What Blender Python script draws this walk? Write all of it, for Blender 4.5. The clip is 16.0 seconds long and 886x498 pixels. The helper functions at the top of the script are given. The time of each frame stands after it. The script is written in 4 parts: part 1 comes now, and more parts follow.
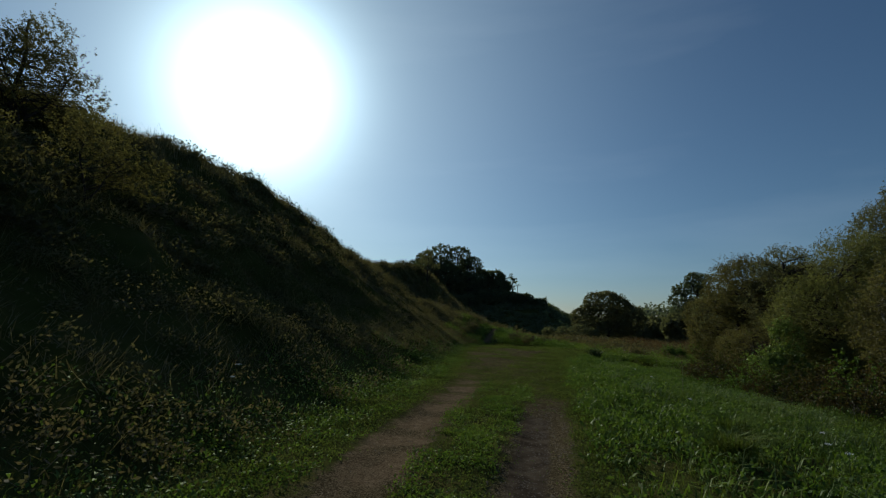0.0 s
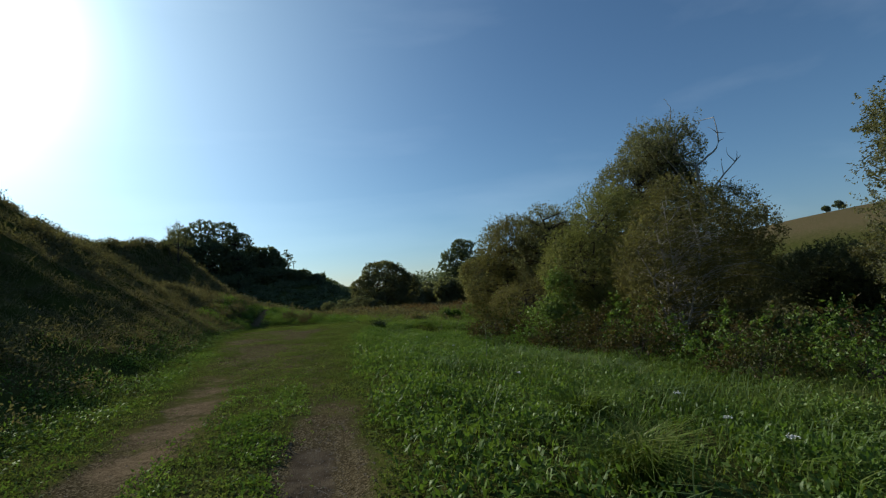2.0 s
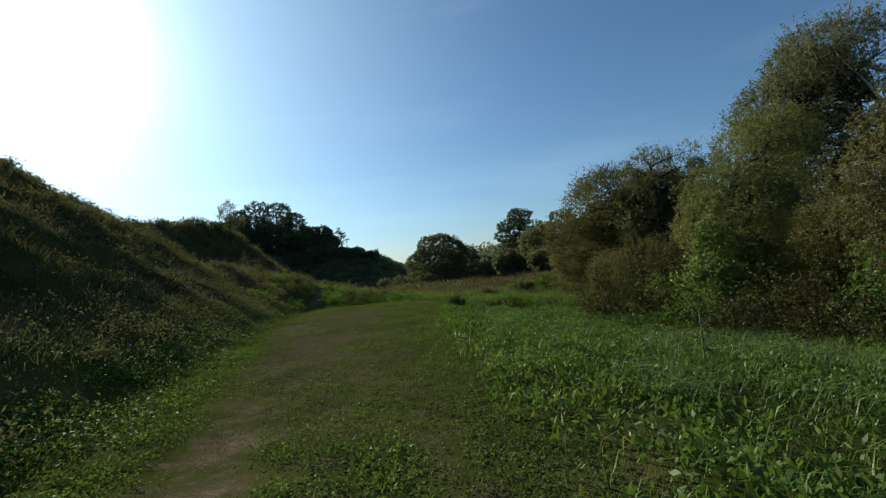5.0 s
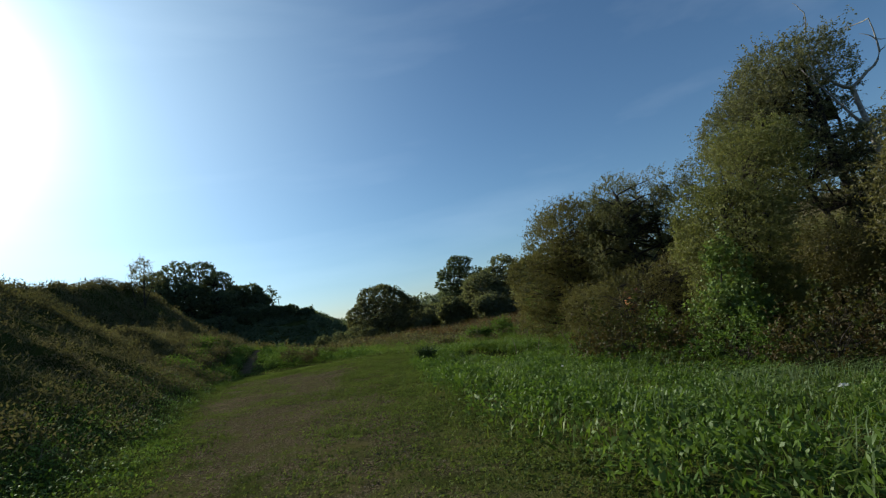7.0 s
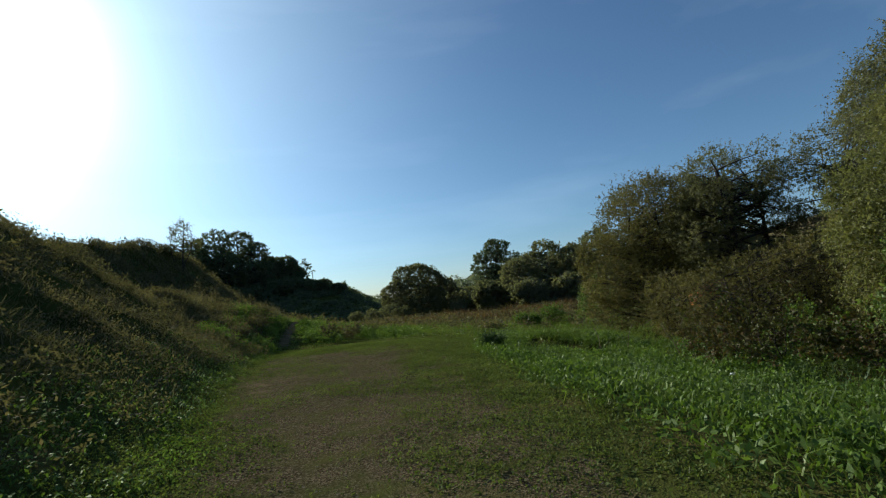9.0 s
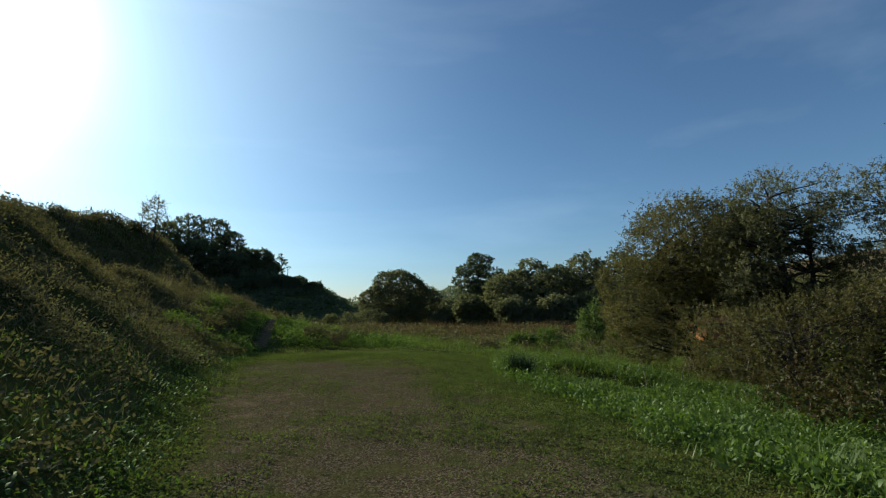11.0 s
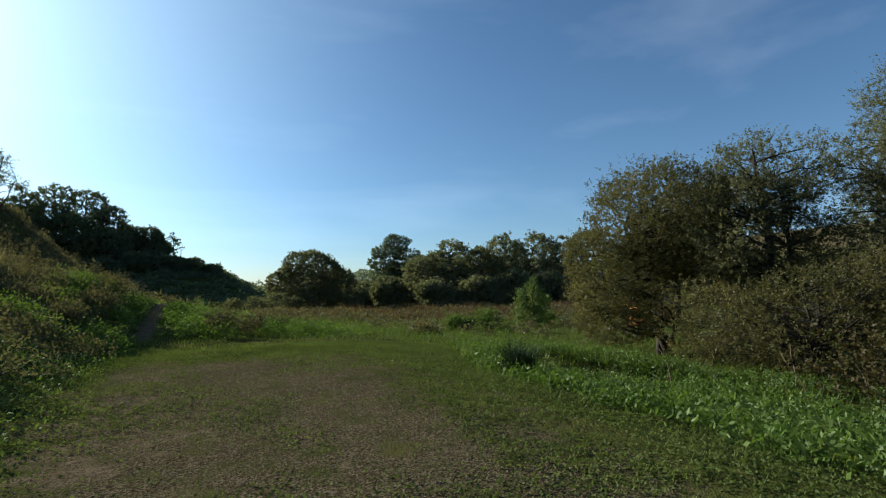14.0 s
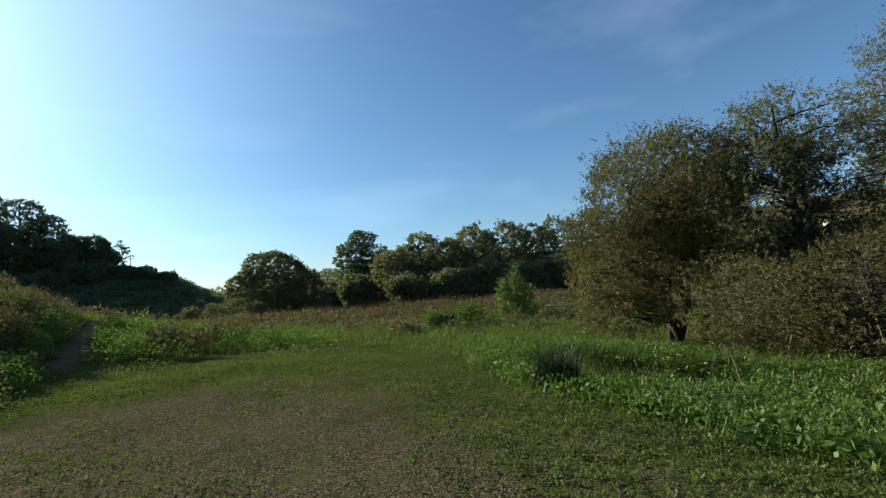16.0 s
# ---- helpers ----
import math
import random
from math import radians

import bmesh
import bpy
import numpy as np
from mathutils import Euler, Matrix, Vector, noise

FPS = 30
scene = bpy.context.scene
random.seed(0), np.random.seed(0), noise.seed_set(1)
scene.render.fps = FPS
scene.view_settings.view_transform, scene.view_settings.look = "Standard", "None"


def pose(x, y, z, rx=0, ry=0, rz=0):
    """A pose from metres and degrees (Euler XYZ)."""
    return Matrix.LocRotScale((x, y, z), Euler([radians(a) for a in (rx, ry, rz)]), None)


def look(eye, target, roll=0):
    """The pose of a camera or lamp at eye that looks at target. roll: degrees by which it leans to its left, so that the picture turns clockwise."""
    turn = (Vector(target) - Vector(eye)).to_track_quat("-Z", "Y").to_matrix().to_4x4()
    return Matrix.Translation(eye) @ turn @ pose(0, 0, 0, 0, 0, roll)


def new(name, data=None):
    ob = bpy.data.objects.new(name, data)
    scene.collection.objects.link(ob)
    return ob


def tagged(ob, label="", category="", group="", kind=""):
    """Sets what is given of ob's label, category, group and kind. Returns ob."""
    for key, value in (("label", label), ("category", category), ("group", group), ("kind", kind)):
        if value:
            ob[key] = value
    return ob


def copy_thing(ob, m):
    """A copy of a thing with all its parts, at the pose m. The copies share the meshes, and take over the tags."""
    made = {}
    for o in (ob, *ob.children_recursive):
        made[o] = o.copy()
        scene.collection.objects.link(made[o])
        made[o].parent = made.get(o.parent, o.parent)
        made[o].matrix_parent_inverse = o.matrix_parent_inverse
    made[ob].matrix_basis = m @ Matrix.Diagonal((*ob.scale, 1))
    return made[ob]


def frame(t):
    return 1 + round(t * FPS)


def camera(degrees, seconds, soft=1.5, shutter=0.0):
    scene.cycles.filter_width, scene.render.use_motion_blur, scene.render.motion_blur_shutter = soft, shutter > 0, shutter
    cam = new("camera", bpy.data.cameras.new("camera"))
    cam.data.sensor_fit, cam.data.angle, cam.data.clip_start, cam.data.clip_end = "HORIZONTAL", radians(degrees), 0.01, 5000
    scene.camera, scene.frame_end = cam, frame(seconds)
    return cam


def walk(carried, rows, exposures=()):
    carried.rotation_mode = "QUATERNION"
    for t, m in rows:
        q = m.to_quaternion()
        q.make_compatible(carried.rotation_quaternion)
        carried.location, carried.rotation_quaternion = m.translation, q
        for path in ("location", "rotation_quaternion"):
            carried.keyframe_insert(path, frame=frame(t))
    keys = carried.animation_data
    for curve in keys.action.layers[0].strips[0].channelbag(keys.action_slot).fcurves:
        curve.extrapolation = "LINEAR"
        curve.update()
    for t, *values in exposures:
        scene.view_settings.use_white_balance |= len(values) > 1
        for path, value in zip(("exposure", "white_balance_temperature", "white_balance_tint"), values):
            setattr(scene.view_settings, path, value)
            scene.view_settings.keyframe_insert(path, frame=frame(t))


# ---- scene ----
cam = camera(85.6, 16.0, soft=1.2)
PATH = [
    (0, (-1.167, -2.989, 1.437), (-1.484, -1.037, 1.736), 1.1),
    (0.5, (-1.111, -2.186, 1.386), (-1.205, -0.205, 1.643), 3.3),
    (1, (-1.045, -1.232, 1.338), (-0.912, 0.751, 1.562), 1.1),
    (1.5, (-1.036, -0.54, 1.357), (-0.652, 1.412, 1.564), -1.8),
    (2, (-0.963, 0.221, 1.338), (-0.377, 2.126, 1.507), -4.5),
    (2.5, (-0.972, 0.911, 1.314), (-0.365, 2.809, 1.49), -4.4),
    (3, (-0.908, 1.676, 1.294), (-0.477, 3.623, 1.455), -8.6),
    (3.5, (-0.966, 2.362, 1.291), (-0.587, 4.32, 1.433), -5.1),
    (4, (-1.011, 3.093, 1.274), (-0.687, 5.064, 1.367), -3.2),
    (4.2, (-1.046, 3.416, 1.259), (-0.747, 5.392, 1.341), -6.0),
    (6.3, (-1.562, 6.073, 1.299), (-1.059, 8.0, 1.487), -6.4),
    (6.5, (-1.608, 6.354, 1.286), (-1.049, 8.263, 1.502), -8.6),
    (7, (-1.685, 6.985, 1.212), (-1.019, 8.853, 1.468), -10.1),
    (7.5, (-1.794, 7.607, 1.213), (-1.028, 9.431, 1.507), -7.2),
    (8, (-1.925, 8.206, 1.247), (-1.115, 10.015, 1.517), -5.9),
    (8.5, (-1.998, 8.855, 1.235), (-1.387, 10.749, 1.439), -7.2),
    (8.7, (-2.038, 9.085, 1.238), (-1.49, 10.998, 1.441), -6.8),
    (10.8, (-2.633, 11.557, 1.282), (-2.056, 13.458, 1.511), -3.6),
    (11, (-2.696, 11.757, 1.307), (-2.069, 13.641, 1.554), -0.9),
    (11.5, (-2.744, 12.305, 1.298), (-2.003, 14.144, 1.56), -4.6),
    (12, (-2.802, 12.88, 1.268), (-2.043, 14.71, 1.543), -4.1),
    (12.5, (-2.826, 13.423, 1.258), (-2.042, 15.245, 1.517), -5.2),
    (13, (-2.842, 14.001, 1.271), (-2.018, 15.809, 1.496), -0.6),
    (13.5, (-2.773, 14.538, 1.242), (-1.875, 16.318, 1.4), 0.5),
    (14, (-2.674, 15.097, 1.188), (-1.703, 16.837, 1.36), -1.4),
    (14.5, (-2.578, 15.612, 1.189), (-1.535, 17.305, 1.404), -2.3),
    (15, (-2.461, 16.13, 1.19), (-1.398, 17.807, 1.426), -4.9),
    (15.5, (-2.374, 16.604, 1.201), (-1.274, 18.263, 1.4), -4.0),
    (16, (-2.204, 17.139, 1.225), (-1.106, 18.805, 1.365), -4.7),
]
EXPOSURES = [(0, -0.85, 6350, 5), (0.5, -0.75, 6350, 5), (1.0, -0.45, 6350, 5), (1.5, -0.2, 6350, 5), (2.0, -0.03, 6350, 5), (4.0, 0.15, 6350, 5), (6.5, 0.08, 6350, 5), (8.0, 0.16, 6350, 5), (11.0, 0.14, 6350, 5), (12.5, 0.22, 6350, 5), (14.5, 0.5, 6350, 5), (16.0, 0.6, 6350, 5)]
walk(cam, [(t, look(e, g, r)) for t, e, g, r in PATH], EXPOSURES)

# ---- world and sun ----
SUN_AZ, SUN_EL = -32.0, 25.0
world = bpy.data.worlds.new("world")
scene.world = world
world.use_nodes = True
wn, wl = world.node_tree.nodes, world.node_tree.links
background = wn["Background"]
sky = wn.new("ShaderNodeTexSky")
sky.sky_type, sky.sun_disc = "NISHITA", False
sky.sun_elevation, sky.sun_rotation = radians(SUN_EL), radians(SUN_AZ)
sky.altitude, sky.air_density, sky.dust_density, sky.ozone_density = 100, 1.0, 0.35, 2.2
background.inputs["Strength"].default_value = 0.09
# hazy aureole round the sun and thin streaks of high cloud
SUN_WAY = Vector((math.sin(radians(SUN_AZ)) * math.cos(radians(SUN_EL)), math.cos(radians(SUN_AZ)) * math.cos(radians(SUN_EL)), math.sin(radians(SUN_EL))))
coord = wn.new("ShaderNodeTexCoord")
dot = wn.new("ShaderNodeVectorMath")
dot.operation = "DOT_PRODUCT"
dot.inputs[1].default_value = SUN_WAY
wl.new(coord.outputs["Generated"], dot.inputs[0])


def wmath(op, a, b):
    n = wn.new("ShaderNodeMath")
    n.operation = op
    for i, v in enumerate((a, b)):
        if hasattr(v, "is_linked"):
            wl.new(v, n.inputs[i])
        else:
            n.inputs[i].default_value = v
    return n.outputs[0]


facing = wmath("MAXIMUM", dot.outputs["Value"], 0.0)
aureole = wmath("ADD", wmath("MULTIPLY", wmath("POWER", facing, 110.0), 40.0), wmath("ADD", wmath("MULTIPLY", wmath("POWER", facing, 7.0), 5.7), wmath("MULTIPLY", wmath("POWER", facing, 30.0), 2.2)))
glow = wn.new("ShaderNodeVectorMath")
glow.operation = "SCALE"
glow.inputs[0].default_value = (0.72, 0.93, 1.0)
wl.new(aureole, glow.inputs["Scale"])
stretch = wn.new("ShaderNodeMapping")
stretch.inputs["Rotation"].default_value = (0.0, radians(25), radians(20))
stretch.inputs["Scale"].default_value = (1.0, 3.0, 7.0)
wl.new(coord.outputs["Generated"], stretch.inputs["Vector"])
wisps = wn.new("ShaderNodeTexNoise")
wisps.inputs["Scale"].default_value, wisps.inputs["Detail"].default_value = 1.3, 5.0
wl.new(stretch.outputs["Vector"], wisps.inputs["Vector"])
veil = wmath("MULTIPLY", wmath("MAXIMUM", wmath("SUBTRACT", wisps.outputs["Fac"], 0.51), 0.0), 2.6)
cloud = wn.new("ShaderNodeVectorMath")
cloud.operation = "SCALE"
cloud.inputs[0].default_value = (1.0, 1.0, 1.0)
wl.new(veil, cloud.inputs["Scale"])
plus = wn.new("ShaderNodeVectorMath")
plus.operation = "ADD"
clear = wn.new("ShaderNodeVectorMath")
clear.operation = "MULTIPLY"
clear.inputs[1].default_value = (0.71, 0.875, 1.0)
wl.new(sky.outputs["Color"], clear.inputs[0])
wl.new(clear.outputs[0], plus.inputs[0])
wl.new(glow.outputs[0], plus.inputs[1])
plus2 = wn.new("ShaderNodeVectorMath")
plus2.operation = "ADD"
wl.new(plus.outputs[0], plus2.inputs[0])
wl.new(cloud.outputs[0], plus2.inputs[1])
# pale haze low over the horizon
height = wn.new("ShaderNodeSeparateXYZ")
wl.new(coord.outputs["Generated"], height.inputs[0])
low = wmath("POWER", wmath("SUBTRACT", 1.0, wmath("MAXIMUM", height.outputs["Z"], 0.0)), 16.0)
haze = wn.new("ShaderNodeVectorMath")
haze.operation = "SCALE"
haze.inputs[0].default_value = (-0.5, -1.5, -0.7)
wl.new(low, haze.inputs["Scale"])
plus3 = wn.new("ShaderNodeVectorMath")
plus3.operation = "ADD"
wl.new(plus2.outputs[0], plus3.inputs[0])
wl.new(haze.outputs[0], plus3.inputs[1])
lit = wn.new("ShaderNodeVectorMath")
lit.operation = "MAXIMUM"
lit.inputs[1].default_value = (0.0, 0.0, 0.0)
wl.new(plus3.outputs[0], lit.inputs[0])
wl.new(lit.outputs[0], background.inputs["Color"])

sun = new("sun", bpy.data.lights.new("sun", "SUN"))
sun.data.energy, sun.data.angle, sun.data.color = 5.0, radians(0.5), (1.0, 0.93, 0.82)
sun.matrix_world = look(SUN_WAY * 200, (0, 0, 0))

# ---- materials ----


def material(name):
    m = bpy.data.materials.new(name)
    m.use_nodes = True
    m.node_tree.nodes.clear()
    return m, m.node_tree.nodes, m.node_tree.links


def ramp(nodes, links, fac, stops):
    r = nodes.new("ShaderNodeValToRGB")
    while len(r.color_ramp.elements) < len(stops):
        r.color_ramp.elements.new(0.5)
    for el, (p, c) in zip(r.color_ramp.elements, stops):
        el.position, el.color = p, (*c, 1)
    links.new(fac, r.inputs["Fac"])
    return r.outputs["Color"]


def leaf_material(name, colours, translucent=0.4, gloss=0.08, rough=0.45, patch=0.0):
    """Leaves and blades: each island takes its own shade, light passes through."""
    m, n, l = material(name)
    geo = n.new("ShaderNodeNewGeometry")
    tone = geo.outputs["Random Per Island"]
    if patch:
        tex = n.new("ShaderNodeTexNoise")
        tex.inputs["Scale"].default_value, tex.inputs["Detail"].default_value = patch, 3.0
        l.new(geo.outputs["Position"], tex.inputs["Vector"])
        mixed = n.new("ShaderNodeMath")
        mixed.operation = "MULTIPLY_ADD"
        l.new(tex.outputs["Fac"], mixed.inputs[0])
        mixed.inputs[1].default_value = 1.6
        sub = n.new("ShaderNodeMath")
        sub.operation = "MULTIPLY_ADD"
        l.new(tone, sub.inputs[0])
        sub.inputs[1].default_value, sub.inputs[2].default_value = 0.5, -0.55
        l.new(sub.outputs[0], mixed.inputs[2])
        tone = mixed.outputs[0]
    k = len(colours)
    col = ramp(n, l, tone, [(i / max(1, k - 1), c) for i, c in enumerate(colours)])
    dif, tra, glo, out = n.new("ShaderNodeBsdfDiffuse"), n.new("ShaderNodeBsdfTranslucent"), n.new("ShaderNodeBsdfGlossy"), n.new("ShaderNodeOutputMaterial")
    warm = n.new("ShaderNodeMix")
    warm.data_type, warm.blend_type = "RGBA", "MULTIPLY"
    warm.inputs["Factor"].default_value = 1.0
    l.new(col, warm.inputs[6])
    warm.inputs[7].default_value = (1.15, 1.16, 0.62, 1)
    l.new(col, dif.inputs["Color"])
    sheen = n.new("ShaderNodeMix")
    sheen.data_type = "RGBA"
    sheen.inputs["Factor"].default_value = 0.35
    l.new(col, sheen.inputs[6])
    sheen.inputs[7].default_value = (1, 1, 1, 1)
    l.new(sheen.outputs[2], glo.inputs["Color"])
    l.new(warm.outputs[2], tra.inputs["Color"])
    glo.inputs["Roughness"].default_value = rough
    a, b = n.new("ShaderNodeMixShader"), n.new("ShaderNodeMixShader")
    a.inputs[0].default_value, b.inputs[0].default_value = translucent, gloss * 0.75
    l.new(dif.outputs[0], a.inputs[1])
    l.new(tra.outputs[0], a.inputs[2])
    l.new(a.outputs[0], b.inputs[1])
    l.new(glo.outputs[0], b.inputs[2])
    l.new(b.outputs[0], out.inputs["Surface"])
    return m


def rough_material(name, dark, light, scale=6.0, rough=0.9, bump=0.4, spec=0.2):
    m, n, l = material(name)
    geo, tex, bsdf, out = n.new("ShaderNodeNewGeometry"), n.new("ShaderNodeTexNoise"), n.new("ShaderNodeBsdfPrincipled"), n.new("ShaderNodeOutputMaterial")
    tex.inputs["Scale"].default_value, tex.inputs["Detail"].default_value = scale, 6.0
    l.new(geo.outputs["Position"], tex.inputs["Vector"])
    l.new(ramp(n, l, tex.outputs["Fac"], [(0.3, dark), (0.7, light)]), bsdf.inputs["Base Color"])
    b = n.new("ShaderNodeBump")
    b.inputs["Strength"].default_value, b.inputs["Distance"].default_value = bump, 0.03
    l.new(tex.outputs["Fac"], b.inputs["Height"])
    l.new(b.outputs[0], bsdf.inputs["Normal"])
    bsdf.inputs["Roughness"].default_value = rough
    bsdf.inputs["Specular IOR Level"].default_value = spec
    l.new(bsdf.outputs[0], out.inputs["Surface"])
    return m


def ground_material():
    """Turf soil, trodden gravel and bare ochre earth, laid out by the masks of the sheet."""
    m, n, l = material("ground")
    geo, bsdf, out = n.new("ShaderNodeNewGeometry"), n.new("ShaderNodeBsdfPrincipled"), n.new("ShaderNodeOutputMaterial")

    def noise_of(scale, detail=5.0):
        t = n.new("ShaderNodeTexNoise")
        t.inputs["Scale"].default_value, t.inputs["Detail"].default_value = scale, detail
        l.new(geo.outputs["Position"], t.inputs["Vector"])
        return t.outputs["Fac"]

    def blend(fac, a, b):
        x = n.new("ShaderNodeMix")
        x.data_type = "RGBA"
        l.new(fac, x.inputs["Factor"])
        l.new(a, x.inputs[6])
        l.new(b, x.inputs[7])
        return x.outputs[2]

    def edge(mask, tex, width, gain):
        at = n.new("ShaderNodeAttribute")
        at.attribute_name = mask
        a = n.new("ShaderNodeMath")
        a.operation = "SUBTRACT"
        l.new(tex, a.inputs[0])
        a.inputs[1].default_value = 0.5
        b = n.new("ShaderNodeMath")
        b.operation = "MULTIPLY_ADD"
        l.new(a.outputs[0], b.inputs[0])
        b.inputs[1].default_value = gain
        l.new(at.outputs["Fac"], b.inputs[2])
        c = n.new("ShaderNodeMapRange")
        c.inputs["From Min"].default_value, c.inputs["From Max"].default_value = 0.5 - width, 0.5 + width
        l.new(b.outputs[0], c.inputs["Value"])
        return c.outputs["Result"]

    turf = ramp(n, l, noise_of(1.1), [(0.3, (0.034, 0.040, 0.011)), (0.5, (0.056, 0.062, 0.017)), (0.72, (0.086, 0.074, 0.028))])
    stones = n.new("ShaderNodeTexVoronoi")
    stones.inputs["Scale"].default_value = 75.0
    l.new(geo.outputs["Position"], stones.inputs["Vector"])
    gravel = ramp(n, l, stones.outputs["Color"], [(0.1, (0.024, 0.020, 0.011)), (0.55, (0.070, 0.055, 0.030)), (0.95, (0.170, 0.138, 0.088))])
    grit = n.new("ShaderNodeMix")
    grit.data_type = "FLOAT"
    grit.inputs["Factor"].default_value = 0.45
    l.new(noise_of(9.0), grit.inputs[2])
    l.new(stones.outputs["Color"], grit.inputs[3])
    earth = ramp(n, l, grit.outputs[0], [(0.25, (0.066, 0.047, 0.028)), (0.5, (0.120, 0.088, 0.053)), (0.75, (0.205, 0.156, 0.102))])
    mud = ramp(n, l, noise_of(5.0), [(0.38, (0.044, 0.034, 0.024)), (0.66, (0.092, 0.072, 0.050))])
    col = blend(edge("gravel", noise_of(3.0), 0.18, 1.3), turf, gravel)
    col = blend(edge("earth", noise_of(4.0), 0.2, 1.2), col, earth)
    mudmask = edge("mud", noise_of(6.0), 0.12, 0.5)
    col = blend(mudmask, col, mud)
    l.new(col, bsdf.inputs["Base Color"])
    r = n.new("ShaderNodeMapRange")
    r.inputs["To Min"].default_value, r.inputs["To Max"].default_value = 0.97, 0.85
    l.new(mudmask, r.inputs["Value"])
    l.new(r.outputs["Result"], bsdf.inputs["Roughness"])
    bsdf.inputs["Specular IOR Level"].default_value = 0.0
    add = n.new("ShaderNodeMath")
    add.operation = "MULTIPLY_ADD"
    l.new(noise_of(45.0, 6.0), add.inputs[0])
    add.inputs[1].default_value = 0.7
    l.new(stones.outputs["Distance"], add.inputs[2])
    b = n.new("ShaderNodeBump")
    b.inputs["Strength"].default_value, b.inputs["Distance"].default_value = 0.45, 0.02
    l.new(add.outputs[0], b.inputs["Height"])
    l.new(b.outputs[0], bsdf.inputs["Normal"])
    l.new(bsdf.outputs[0], out.inputs["Surface"])
    return m


GROUND = ground_material()
GRASS = leaf_material("grass", [(0.054, 0.092, 0.012), (0.090, 0.140, 0.020), (0.135, 0.182, 0.033), (0.18, 0.19, 0.065)], 0.42, 0.06, 0.45, patch=0.35)
LODGED = leaf_material("lodged_grass", [(0.062, 0.104, 0.026), (0.096, 0.142, 0.044), (0.140, 0.180, 0.076)], 0.38, 0.07, 0.5, patch=0.6)
MEADOW = leaf_material("meadow_grass", [(0.066, 0.108, 0.017), (0.108, 0.160, 0.028), (0.160, 0.190, 0.048)], 0.42, 0.05, 0.5, patch=0.25)
SLOPE = leaf_material("slope_grass", [(0.072, 0.070, 0.040), (0.114, 0.104, 0.060), (0.168, 0.146, 0.090), (0.22, 0.185, 0.125)], 0.42, 0.04, 0.55, patch=0.3)
HERB = leaf_material("herb_leaf", [(0.046, 0.090, 0.014), (0.092, 0.150, 0.027), (0.152, 0.215, 0.052)], 0.42, 0.06, 0.5, patch=0.8)
WEED = leaf_material("weed_leaf", [(0.066, 0.064, 0.036), (0.100, 0.094, 0.049), (0.132, 0.117, 0.062), (0.16, 0.122, 0.080)], 0.38, 0.04, 0.55, patch=0.5)
CLOVER = leaf_material("low_herb", [(0.070, 0.080, 0.030), (0.078, 0.106, 0.030), (0.104, 0.136, 0.038), (0.150, 0.172, 0.060)], 0.4, 0.02, 0.6, patch=0.9)
# the tussock's own dark green, kept low to paint the ditch's shade too
SEDGE_AND_SHADE = leaf_material("sedge", [(0.014, 0.030, 0.013), (0.026, 0.050, 0.022), (0.045, 0.075, 0.035)], 0.15, 0.06, 0.45)
REED = leaf_material("dry_reed", [(0.085, 0.056, 0.028), (0.135, 0.084, 0.042), (0.105, 0.080, 0.036)], 0.3, 0.03, 0.6, patch=0.3)
WILLOW = leaf_material("willow_leaf", [(0.080, 0.076, 0.034), (0.122, 0.113, 0.048), (0.178, 0.158, 0.070)], 0.46, 0.04, 0.5, patch=0.6)
WILLOW_LIGHT = leaf_material("light_willow_leaf", [(0.108, 0.118, 0.044), (0.155, 0.162, 0.062), (0.215, 0.210, 0.090)], 0.48, 0.04, 0.5, patch=0.6)
WILLOW_GREY = leaf_material("grey_willow_leaf", [(0.094, 0.096, 0.054), (0.142, 0.142, 0.078), (0.205, 0.198, 0.115)], 0.48, 0.04, 0.5, patch=0.5)
# willow leaf lightened and greyed: distance haze put into the colour
HAZED_WILLOW = leaf_material("hazed_willow_leaf", [(0.098, 0.108, 0.064), (0.140, 0.146, 0.084), (0.190, 0.188, 0.112)], 0.48, 0.03, 0.6, patch=0.15)
# paler and bluer: the air's haze over the horizon woods is painted in
HAZED_WOOD = leaf_material("hazed_wood_leaf", [(0.115, 0.135, 0.110), (0.150, 0.170, 0.138)], 0.5, 0.0, 0.6, patch=0.02)
# dark foliage raised towards blue-grey, so distant trees carry painted haze
HAZED_OAK = leaf_material("hazed_leaf", [(0.066, 0.086, 0.056), (0.102, 0.124, 0.076), (0.138, 0.158, 0.098)], 0.50, 0.03, 0.6, patch=0.4)
VINE = leaf_material("hop_leaf", [(0.095, 0.150, 0.036), (0.145, 0.205, 0.056), (0.200, 0.250, 0.085)], 0.4, 0.06, 0.5)
RUST = leaf_material("rusty_leaf", [(0.050, 0.042, 0.018), (0.078, 0.055, 0.023), (0.046, 0.060, 0.017), (0.084, 0.088, 0.025)], 0.36, 0.04, 0.55, patch=0.9)
BARK = rough_material("bark", (0.022, 0.018, 0.014), (0.065, 0.054, 0.042), 14.0)
DEADWOOD = rough_material("dead_wood", (0.22, 0.20, 0.17), (0.42, 0.38, 0.33), 12.0)
PEBBLE = rough_material("pebble", (0.042, 0.034, 0.027), (0.14, 0.116, 0.09), 30.0, 0.9)
STRAW = rough_material("straw", (0.11, 0.085, 0.05), (0.20, 0.16, 0.10), 20.0)

# ---- shape of the land ----


def ease(v, a, b):
    s = np.clip((np.asarray(v, float) - a) / (b - a), 0, 1)
    return s * s * (3 - 2 * s)


